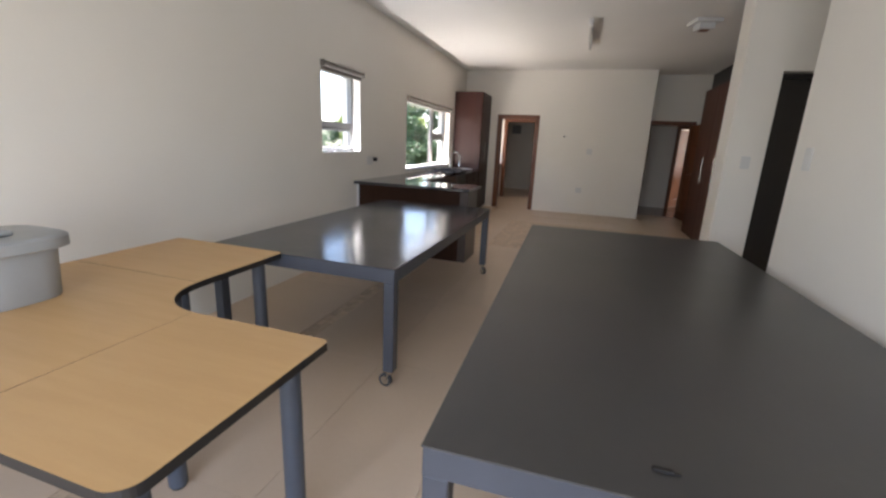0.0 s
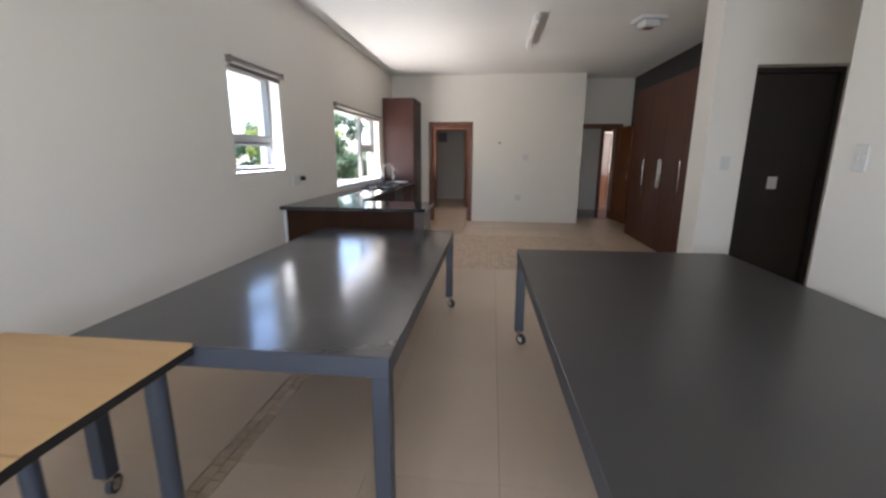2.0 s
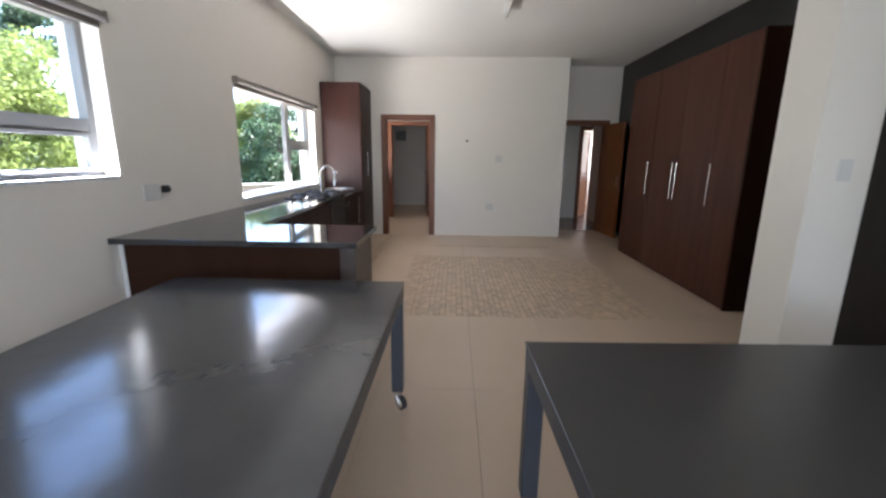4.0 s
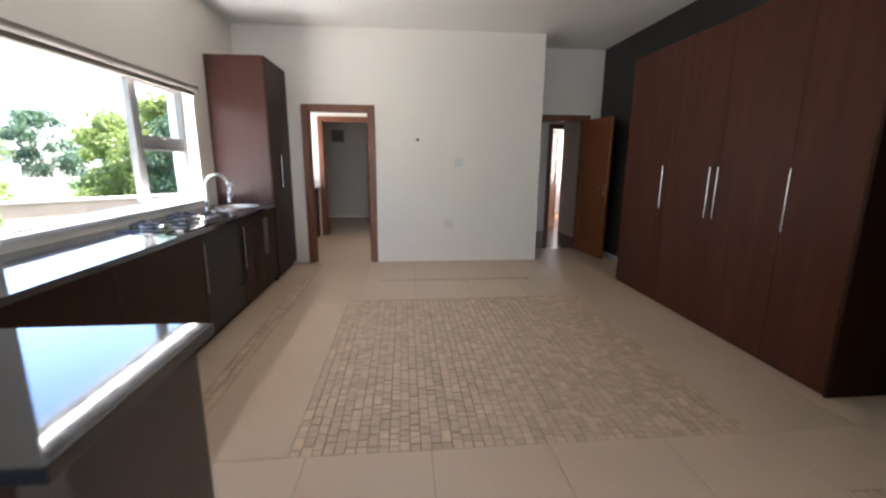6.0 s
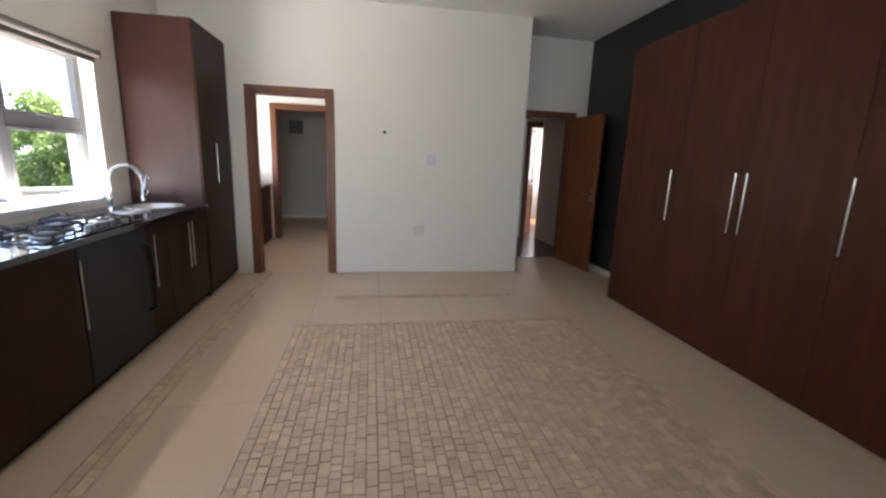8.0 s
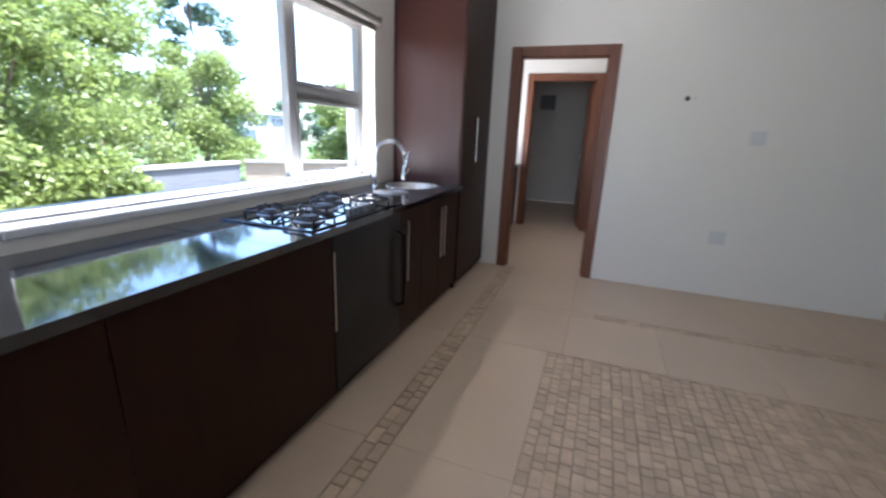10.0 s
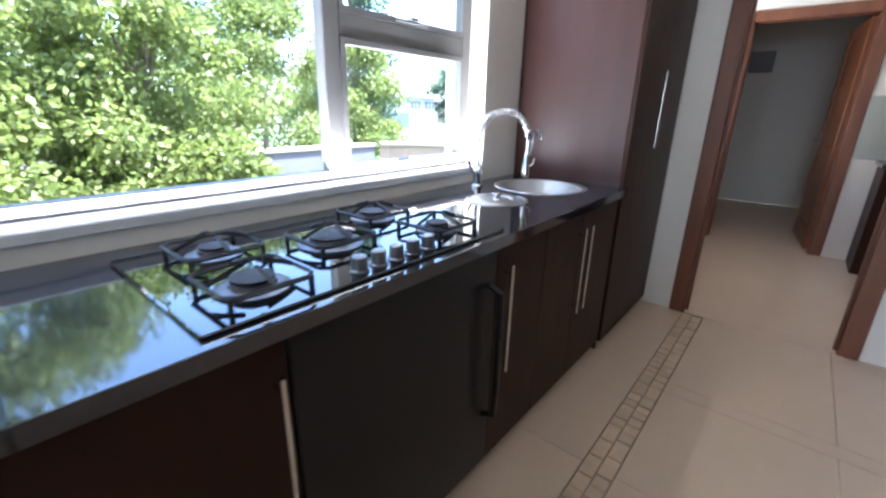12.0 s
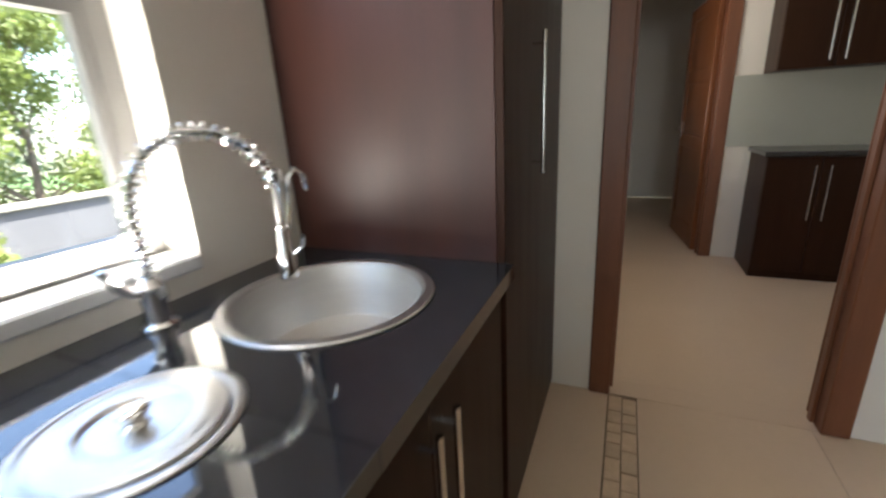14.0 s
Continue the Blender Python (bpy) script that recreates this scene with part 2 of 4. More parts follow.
def lathe(bm, centre, profile, seg=48):
    cx, cy = centre
    rings = []
    for r, z in profile:
        rings.append([bm.verts.new((cx + r * math.cos(2 * math.pi * k / seg), cy + r * math.sin(2 * math.pi * k / seg), z)) for k in range(seg)])
    for a, b in zip(rings, rings[1:]):
        for k in range(seg):
            bm.faces.new((a[k], a[(k + 1) % seg], b[(k + 1) % seg], b[k]))
    bm.faces.new(rings[-1])
    return bm


def wall(name, along, a0, a1, b0, b1, z0, z1, openings, mat, label):
    """A wall with openings (from, to, bottom, top) along the x or y axis, b0 to b1 thick."""
    bm = bmesh.new()

    def piece(p, q, r, s):
        if q - p > 1e-4 and s - r > 1e-4:
            box(bm, *((p, q, b0, b1) if along == "x" else (b0, b1, p, q)), r, s)
    at = a0
    for p, q, r, s in sorted(openings):
        piece(at, p, z0, z1)
        piece(p, q, z0, r)
        piece(p, q, s, z1)
        at = q
    piece(at, a1, z0, z1)
    return tagged(part(name, bm, mat), label, "wall", kind="structure")


XL, CEIL = -2.64, 3.03
wall("wall_west", "y", -1.75, 14.8, XL - 0.25, XL, -0.3, CEIL, [(3.96, 4.80, 1.25, 2.17), (6.30, 8.60, 0.95, 2.09), (10.5, 11.6, 1.05, 2.10)], "plaster", "cream painted plaster wall with two windows")
wall("wall_north", "x", XL, 1.335, 9.78, 9.90, 0, CEIL, [(-1.80, -0.98, 0, 2.04)], "plaster", "cream painted plaster wall with a doorway")
wall("wall_alcove_side", "y", 9.90, 10.45, 1.215, 1.335, 0, CEIL, [], "plaster", "short plaster return of the passage alcove")
wall("wall_alcove_end", "x", 1.215, 2.60, 10.45, 10.57, 0, CEIL, [(1.40, 2.25, 0, 2.03)], "plaster", "plaster wall over the passage doorway")
wall("wall_east", "y", 4.87, 10.45, 2.47, 2.60, 0, CEIL, [], "charcoal", "charcoal painted accent wall behind the wardrobe")
wall("wall_right", "y", -1.6, 2.98, 1.315, 1.45, 0, CEIL, [], "plaster", "cream plaster wall beside the large table")
wall("wall_right_return", "x", 1.315, 2.60, 2.98, 3.10, 0, CEIL, [], "plaster", "cream plaster return of the door recess")
wall("wall_recess", "y", 3.10, 4.56, 2.47, 2.60, 0, CEIL, [], "plaster", "cream plaster side of the door recess")
wall("wall_pier", "x", 1.345, 2.60, 4.56, 4.87, 0, CEIL, [(1.66, 2.44, 0, 2.16)], "plaster", "cream plaster pier wall with a dark door")
wall("wall_south", "x", XL, 1.45, -1.75, -1.6, -0.3, CEIL, [(-1.6, 0.6, 0.1, 2.2)], "plaster", "plaster wall with a wide glazed opening")
wall("wall_scullery_end", "x", XL, 1.215, 12.0, 12.12, 0, CEIL, [(-2.03, -1.12, 0, 2.10)], "plaster", "cream plaster scullery wall with a doorway")
wall("wall_scullery_side", "y", 9.90, 12.0, 1.10, 1.213, 0, CEIL, [], "plaster", "cream plaster scullery side wall")
wall("wall_store_end", "x", XL, 0.2, 14.66, 14.8, 0, CEIL, [], "plaster", "plain dim plaster wall of the store room")
wall("wall_store_side", "y", 12.12, 14.66, -0.6, -0.48, 0, CEIL, [], "plaster", "plain dim plaster side wall of the store room")
wall("wall_hall_east", "y", 10.57, 12.248, 2.58, 2.70, 0, CEIL, [], "plaster", "beige passage wall")
wall("wall_hall_west", "y", 10.57, 12.25, 1.215, 1.335, 0, CEIL, [], "plaster", "beige passage wall")
wall("wall_hall_end", "x", 1.0, 4.0, 12.25, 12.37, 0, CEIL, [(2.34, 3.15, 0, 2.05)], "plaster", "passage end wall with a doorway")
wall("wall_hall_room", "x", 1.0, 4.0, 15.2, 15.3, 0, CEIL, [], "plaster", "pale wall of the room past the passage")
wall("wall_hall_room_side", "y", 12.37, 15.2, 1.0, 1.1, 0, CEIL, [], "plaster", "pale side wall of the room past the passage")
# unseen wall; its opening and lamp are added to brighten the passage end
wall("wall_hall_closing", "y", 12.37, 15.2, 3.9, 4.0, 0, CEIL, [(14.0, 15.0, 0.9, 2.1)], "plaster", "pale unseen wall with an opening added for a lamp")
opening_lamp((3.97, 14.5, 1.5), (2, 14.5, 1.5), 1.0, 1.2, 3.5, (1.0, 0.93, 0.84))
tagged(part("ceiling", B(XL - 0.25, 4.0, -1.75, 15.3, CEIL, CEIL + 0.12), "ceiling"), "flat white painted ceiling", "ceiling", kind="structure")

# door frames: flat casings on both faces with a lining between
def door_frame(name, x0, x1, top, y0, y1, label):
    """The opening x0 to x1 under top in a wall from y0 to y1."""
    t = tagged(new(name), label, "door frame", kind="structure")
    for s, xa, xb in ((0, x0 - 0.06, x0 + 0.03), (1, x1 - 0.03, x1 + 0.06)):
        for ya, yb in ((y0 - 0.018, y0), (y1, y1 + 0.018)):
            part("architrave", B(xa, xb, ya, yb, 0, top + 0.062, bevel=0.005), "frame", t)
        xl = (x0, x0 + 0.028) if s == 0 else (x1 - 0.028, x1)
        part("jamb", B(*xl, y0 + 0.001, y1 - 0.001, 0, top - 0.03), "frame", t)
        xs = (x0 + 0.0285, x0 + 0.042) if s == 0 else (x1 - 0.042, x1 - 0.0285)
        part("door_stop", B(*xs, y0 + 0.055, y0 + 0.085, 0, top - 0.03), "frame", t)
    for ya, yb in ((y0 - 0.017, y0), (y1, y1 + 0.017)):
        part("head_architrave", B(x0 + 0.031, x1 - 0.031, ya, yb, top - 0.028, top + 0.061, bevel=0.005), "frame", t)
    part("head_lining", B(x0, x1, y0 + 0.001, y1 - 0.001, top - 0.029, top - 0.001), "frame", t)
    return t


door_frame("door_frame_1", -1.80, -0.98, 2.04, 9.78, 9.90, "reddish brown timber door frame without a leaf")
door_frame("door_frame_2", 1.40, 2.25, 2.03, 10.45, 10.57, "reddish brown timber frame of the passage door")
door_frame("door_frame_3", -2.03, -1.12, 2.10, 12.0, 12.12, "reddish brown timber frame of the store room")
door_frame("door_frame_4", 2.34, 3.15, 2.05, 12.25, 12.37, "reddish brown timber frame at the passage end")


def panel_door(name, hinge, angle, width, height, label):
    """A framed door leaf, its panels sunk between stiles and rails; it turns about its hinge."""
    t = tagged(new(name), label, "door", kind="structure")
    t.matrix_basis = pose(*hinge, 0, 0, angle)
    w, h, d = width, height, 0.04

    def p(n, bm, mat, label=""):
        ob = part(n, bm, mat)
        ob.parent = t
        if label:
            tagged(ob, label)
    for x in (0, w - 0.11):
        p("stile", B(x, x + 0.11, 0, d, 0.01, h, bevel=0.004), "leaf_door")
    rails = [(0.01, 0.2), (0.86, 0.98), (1.42, 1.53), (h - 0.12, h)]
    for a, b in rails:
        p("rail", B(0.111, w - 0.111, 0.001, d - 0.001, a, b, bevel=0.004), "leaf_door")
    for (a, b), (c, e) in zip(rails, rails[1:]):
        p("panel", B(0.1115, w - 0.1115, 0.012, d - 0.012, b + 0.0005, c - 0.0005), "leaf_door")
    for y in (-0.045, d + 0.045):
        bm = C((w - 0.06, d / 2, 1.02), (w - 0.06, y, 1.02), 0.009)
        cyl(bm, (w - 0.06, y, 1.02), (w - 0.18, y, 1.02), 0.009)
        box(bm, w - 0.08, w - 0.04, min(0, y * 0.12) - 0.004 if y < 0 else d, 0.0 if y < 0 else d + 0.004, 0.93, 1.09)
        p("door_handle", bm, "handle", "satin metal lever handle")
    return t


panel_door("door_2", (2.215, 10.44, 0), -85, 0.76, 2.01, "open orange-brown panelled timber door")
panel_door("door_3", (-1.155, 12.125, 0), 97, 0.82, 2.06, "open varnished orange-brown timber door")
panel_door("door_4", (2.375, 12.375, 0), 57, 0.74, 2.01, "open brown timber door at the passage end")

d1 = tagged(new("door_1"), "closed dark brown flush door with a white plate", "door", kind="structure")
part("door_leaf", B(1.695, 2.405, 4.735, 4.775, 0.008, 2.115, bevel=0.003), "black_door", d1)
for a, b in ((1.661, 1.694), (2.406, 2.439)):
    part("jamb", B(a, b, 4.70, 4.869, 0, 2.159), "black_door", d1)
part("door_head", B(1.6945, 2.4055, 4.70, 4.869, 2.118, 2.159), "black_door", d1)
part("lock_plate", B(1.985, 2.065, 4.727, 4.7345, 1.13, 1.24, bevel=0.002), "plastic", d1, "white lock plate")
part("back_panel", B(1.695, 2.405, 4.80, 4.83, 0.0, 2.117), "black_door", d1)

# skirting along the dark wall
tagged(part("baseboard", B(2.452, 2.469, 8.68, 10.0, 0.0, 0.075, bevel=0.003), "white"), "low white skirting at the charcoal wall", "skirting", kind="structure")


# windows
def window(name, x, y0, y1, z0, z1, mullions, transoms, label, blind=True):
    """A casement window; transoms: (from, to, height)."""
    t = tagged(new(name), label, "window", kind="structure")
    f = 0.045
    part("window_frame", box(box(box(B(x - 0.03, x + 0.03, y0, y0 + f, z0, z1), x - 0.03, x + 0.03, y1 - f, y1, z0, z1), x - 0.03, x + 0.03, y0 + f, y1 - f, z0, z0 + f), x - 0.03, x + 0.03, y0 + f, y1 - f, z1 - f, z1), "alu", t)
    for m in mullions:
        part("mullion", B(x - 0.028, x + 0.028, m - 0.035, m + 0.035, z0 + f, z1 - f, bevel=0.004), "alu", t)
    for a, b, h in transoms:
        part("transom", B(x - 0.027, x + 0.027, a, b, h - 0.04, h + 0.04, bevel=0.004), "alu", t)
    return t


def pane(parent, x, y0, y1, z0, z1):
    ob = part("pane", B(x - 0.003, x + 0.003, y0, y1, z0, z1), "glass", parent)
    ob.visible_shadow = False


def sash(parent, x, y0, y1, z0, z1):
    f = 0.022
    s = part("sash", box(box(box(B(x, x + 0.034, y0, y0 + f, z0, z1), x, x + 0.034, y1 - f, y1, z0, z1), x, x + 0.034, y0 + f, y1 - f, z0, z0 + f), x, x + 0.034, y0 + f, y1 - f, z1 - f, z1), "alu", parent)
    pane(s, x + 0.017, y0 + f, y1 - f, z0 + f, z1 - f)
    part("stay", box(B(x + 0.034, x + 0.05, (y0 + y1) / 2 - 0.09, (y0 + y1) / 2 + 0.09, z0 + 0.006, z0 + 0.018, bevel=0.003), x + 0.034, x + 0.06, (y0 + y1) / 2 - 0.02, (y0 + y1) / 2 + 0.02, z0 + 0.018, z0 + 0.028), "alu", s)


WX = XL - 0.13
w2 = window("window_2", WX, 6.302, 8.598, 0.972, 2.088, [7.79], [(7.825, 8.553, 1.53)], "wide grey aluminium kitchen window over the worktop")
pane(w2, WX, 6.347, 7.755, 1.017, 2.043)
sash(w2, WX - 0.004, 7.826, 8.552, 1.571, 2.042)
sash(w2, WX - 0.004, 7.826, 8.552, 1.018, 1.489)
part("window_sill", B(WX + 0.0305, XL + 0.012, 6.303, 8.597, 0.951, 0.985, bevel=0.005), "white", w2, "white painted sill")
w1 = window("window_1", WX, 3.962, 4.798, 1.252, 2.168, [], [(4.007, 4.753, 1.56)], "small grey aluminium window in a deep reveal")
pane(w1, WX, 4.007, 4.753, 1.60, 2.123)
sash(w1, WX - 0.004, 4.008, 4.752, 1.298, 1.519)
part("window_sill", B(WX + 0.0305, XL + 0.006, 3.963, 4.797, 1.251, 1.268, bevel=0.004), "white", w1, "white painted sill")
w3 = window("window_3", WX, 10.502, 11.598, 1.052, 2.098, [11.05], [], "grey aluminium scullery window")
pane(w3, WX, 10.547, 11.015, 1.097, 2.053)
pane(w3, WX, 11.085, 11.553, 1.097, 2.053)
w4 = tagged(new("window_4"), "wide glazed garden opening behind", "window", kind="structure")
for a, b in ((-1.598, -1.55), (-0.525, -0.475), (0.55, 0.598)):
    part("window_frame", B(a, b, -1.70, -1.64, 0.102, 2.198), "alu", w4)
for a, b in ((-1.5, -0.525), (-0.475, 0.55)):
    ob = part("pane", B(a - 0.05 if a < -1 else a, b, -1.673, -1.667, 0.102, 2.198), "glass", w4)
    ob.visible_shadow = False


def roller_blind(y0, y1, top):
    t = thing("roller_blind", (XL + 0.03, (y0 + y1) / 2, top - 0.06), "rolled-up taupe roller blind above the window", "blind", "window blinds")
    part("fabric_roll", C((XL + 0.031, y0 + 0.015, top - 0.02), (XL + 0.031, y1 - 0.015, top - 0.02), 0.028, seg=18), "blind", t, smooth=True)
    part("bottom_rail", B(XL + 0.004, XL + 0.02, y0 + 0.02, y1 - 0.02, top - 0.085, top - 0.058, bevel=0.004), "blind", t)
    part("hanging_fabric", B(XL + 0.006, XL + 0.009, y0 + 0.02, y1 - 0.02, top - 0.0575, top - 0.03), "blind", t)
    for y in (y0, y1 - 0.014):
        part("bracket", B(XL + 0.0005, XL + 0.055, y, y + 0.014, top - 0.05, top + 0.012, bevel=0.003), "blind", t)


roller_blind(6.28, 8.62, 2.10)
roller_blind(3.95, 4.82, 2.19)


# base cabinets and worktop
def bar_handle(parent, x, y, z0, z1, out=0.032):
    """A vertical bar on two posts, standing off a front that faces along x (out: sign and reach)."""
    bm = C((x + out, y, z0), (x + out, y, z1), 0.0065, seg=12)
    for z in (z0 + 0.03, z1 - 0.03):
        cyl(bm, (x, y, z), (x + out, y, z), 0.0045, seg=8)
    return part("handle", bm, "handle", parent, "satin metal bar handle", smooth=True)


FRONT = -2.03


def base_unit(y0, y1, doors, handles, label, top=0.868):
    t = thing("base_cabinet", (-2.3, (y0 + y1) / 2, 0), label, "cabinet", "kitchen base cabinets")
    part("body", B(XL + 0.004, FRONT - 0.021, y0 + 0.001, y1 - 0.001, 0.06, top), "wenge", t)
    if top < 0.868:
        for ya, yb in ((y0 + 0.001, y0 + 0.018), (y1 - 0.018, y1 - 0.001)):
            part("side_panel", B(XL + 0.004, FRONT - 0.021, ya, yb, top + 0.0005, 0.868), "wenge", t)
        part("front_rail", B(FRONT - 0.039, FRONT - 0.0215, y0 + 0.0185, y1 - 0.0185, top + 0.0005, 0.868), "wenge", t)
    part("plinth", B(XL + 0.004, FRONT - 0.05, y0 + 0.001, y1 - 0.001, 0.0, 0.0595), "wenge", t)
    for (a, b), h in zip(doors, handles):
        d = part("door", B(FRONT - 0.0205, FRONT, a + 0.0015, b - 0.0015, 0.065, 0.862, bevel=0.002), "wenge", t)
        if h:
            bar_handle(d, FRONT, h, 0.42, 0.80)
    return t


base_unit(5.21, 6.20, [(5.26, 6.20)], [5.31], "dark brown base cabinet beside the peninsula")
base_unit(6.20, 7.13, [(6.20, 7.13)], [7.10], "dark brown base cabinet with one bar handle")
base_unit(7.83, 8.90, [(7.83, 8.155), (8.155, 8.48), (8.48, 8.90)], [7.87, 8.445, 8.515], "dark brown three-door base cabinet under the sink", 0.74)
ov = thing("built_in_oven", (-2.3, 7.48, 0), "black built-in oven under the gas hob", "oven")
part("body", B(XL + 0.05, FRONT - 0.021, 7.131, 7.829, 0.06, 0.866), "black", ov)
part("plinth", B(XL + 0.05, FRONT - 0.05, 7.131, 7.829, 0, 0.0595), "wenge", ov)
od = part("oven_door", B(FRONT - 0.0205, FRONT + 0.004, 7.134, 7.826, 0.07, 0.86, bevel=0.004), "black", ov)
part("handle", tube(bmesh.new(), [(FRONT + 0.004, 7.785, 0.75), (FRONT + 0.045, 7.785, 0.735), (FRONT + 0.05, 7.785, 0.60), (FRONT + 0.05, 7.785, 0.42), (FRONT + 0.045, 7.785, 0.30), (FRONT + 0.004, 7.785, 0.285)], 0.011), "black", od, "dark bowed handle", smooth=True)

# peninsula
pn = thing("peninsula_cabinet", (-1.9, 4.95, 0), "dark brown back panel of the kitchen peninsula", "cabinet", "kitchen base cabinets")
part("back_panel", B(XL + 0.03, -1.262, 4.70, 4.72, 0.0, 0.868, bevel=0.002), "wenge", pn)
part("body", B(XL + 0.03, -1.262, 4.7205, 5.18, 0.05, 0.866), "wenge", pn)
part("end_panel", B(-1.2615, -1.165, 4.695, 5.19, 0.0, 0.868, bevel=0.003), "greige", pn, "greyish brown end panel")
part("scribe_strip", B(XL + 0.003, XL + 0.0295, 4.70, 4.74, 0.0, 0.868), "white", pn, "pale filler strip at the wall")

wt = thing("worktop", (-2.3, 7.0, 0.87), "black polished granite worktop, L-shaped", "worktop")
SX, SY, SR = -2.32, 8.635, 0.197
part("peninsula_slab", B(XL + 0.002, -1.135, 4.622, 5.2495, 0.869, 0.905, bevel=0.002), "granite", wt)


def slab_with_hole(x0, x1, y0, y1, z0, z1, c, r):
    bm = bmesh.new()
    n = 48
    ring, outer = [], []
    for k in range(n):
        a = 2 * math.pi * (k + 0.5) / n
        ca, sa = math.cos(a), math.sin(a)
        t = min(((x1 if ca > 0 else x0) - c[0]) / ca, ((y1 if sa > 0 else y0) - c[1]) / sa)
        ring.append((c[0] + r * ca, c[1] + r * sa))
        outer.append((c[0] + t * ca, c[1] + t * sa))
    for cx, cy in ((x0, y0), (x0, y1), (x1, y0), (x1, y1)):
        k = min(range(n), key=lambda i: (outer[i][0] - cx) ** 2 + (outer[i][1] - cy) ** 2)
        outer[k] = (cx, cy)
    v = [[bm.verts.new((*p, z)) for p in pts] for pts in (ring, outer) for z in (z0, z1)]
    for k in range(n):
        j = (k + 1) % n
        bm.faces.new((v[1][k], v[3][k], v[3][j], v[1][j]))
        bm.faces.new((v[0][k], v[0][j], v[2][j], v[2][k]))
        bm.faces.new((v[0][k], v[1][k], v[1][j], v[0][j]))
        bm.faces.new((v[2][k], v[2][j], v[3][j], v[3][k]))
    return bm


TOPF = -2.0
part("long_slab", B(XL + 0.002, TOPF, 5.25, 6.779, 0.869, 0.905, bevel=0.0015), "granite", wt)
part("long_slab", B(XL + 0.002, TOPF, 6.781, 8.2995, 0.869, 0.905, bevel=0.0015), "granite", wt)
part("sink_slab", slab_with_hole(XL + 0.002, TOPF, 8.30, 8.915, 0.869, 0.905, (SX, SY), SR), "granite", wt)

# sink, drainer lid, mixer tap
sk = thing("round_sink", (SX, SY, 0.905), "round brushed stainless steel inset sink", "sink")
part("rim", lathe(bmesh.new(), (SX, SY), [(0.190, 0.9055), (0.216, 0.9055), (0.218, 0.908), (0.214, 0.911), (0.199, 0.911)]), "steel", sk, smooth=True)
me = sk.children[0].data
bm = bmesh.new(); bm.from_mesh(me)
bmesh.ops.delete(bm, geom=[f for f in bm.faces if len(f.verts) > 8], context="FACES_ONLY")
bm.to_mesh(me); bm.free()
part("bowl", lathe(bmesh.new(), (SX, SY), [(0.200, 0.9115), (0.194, 0.909), (0.189, 0.90), (0.176, 0.83), (0.155, 0.785), (0.12, 0.768), (0.045, 0.763)]), "sink_steel", sk, smooth=True)
part("waste", lathe(bmesh.new(), (SX, SY), [(0.044, 0.7635), (0.042, 0.767), (0.03, 0.765), (0.012, 0.764), (0.01, 0.771), (0.004, 0.772)]), "chrome", sk, smooth=True)
LX, LY = -2.30, 8.23
ld = thing("round_waste_lid", (LX, LY, 0.905), "round stainless steel lid set into the worktop", "lid")
part("outer_rim", lathe(bmesh.new(), (LX, LY), [(0.124, 0.9055), (0.124, 0.908), (0.120, 0.910), (0.113, 0.910), (0.1105, 0.907), (0.109, 0.9065)]), "steel", ld, "thin raised steel rim", smooth=True)
part("lid_dish", lathe(bmesh.new(), (LX, LY), [(0.107, 0.9075), (0.105, 0.911), (0.100, 0.913), (0.094, 0.912), (0.090, 0.9135), (0.064, 0.9145), (0.060, 0.913), (0.055, 0.909), (0.020, 0.9085)]), "steel", ld, "pressed steel dish with a sunken middle", smooth=True)
part("knob", lathe(bmesh.new(), (LX, LY), [(0.016, 0.909), (0.012, 0.914), (0.013, 0.922), (0.019, 0.927), (0.019, 0.931), (0.014, 0.934), (0.004, 0.9345)], 24), "chrome", ld, smooth=True)

TX, TY, HX, HY = -2.54, 8.425, -2.385, 8.60
tp = thing("mixer_tap", (TX, TY, 0.905), "chrome kitchen mixer tap with a coiled spring arch", "tap")
part("base_ring", lathe(bmesh.new(), (TX, TY), [(0.03, 0.9055), (0.03, 0.912), (0.024, 0.918), (0.01, 0.919)], 24), "chrome", tp, smooth=True)
part("body", lathe(bmesh.new(), (TX, TY), [(0.02, 0.9185), (0.02, 0.955), (0.023, 0.96), (0.023, 0.985), (0.016, 0.994), (0.013, 1.0), (0.008, 1.001)], 24), "chrome", tp, smooth=True)
part("lever", tube(bmesh.new(), [(TX, TY, 0.97), (TX - 0.005, TY - 0.03, 0.98), (TX - 0.005, TY - 0.055, 1.005), (TX - 0.005, TY - 0.068, 1.035)], 0.007), "chrome", tp, smooth=True)
mid, dx, dy = ((TX + HX) / 2, (TY + HY) / 2), (TX - HX) / 2, (TY - HY) / 2
arch = [(TX, TY, 1.0 + 0.02 * i) for i in range(6)]
arch += [(mid[0] + dx * math.cos(a), mid[1] + dy * math.cos(a), 1.12 + 0.125 * math.sin(a)) for a in (math.pi * k / 24 for k in range(1, 25))]
arch += [(HX, HY, 1.12 - 0.01 * i) for i in range(1, 8)]
part("hose", tube(bmesh.new(), arch, 0.0075), "chrome", tp, smooth=True)
av = [Vector(p) for p in arch]
acc = [0.0]
for p, q in zip(av, av[1:]):
    acc.append(acc[-1] + (q - p).length)
side = Vector((dx, dy, 0)).normalized()
normal = side.cross(Vector((0, 0, 1)))
coil, turns, steps = [], 30, 30 * 12
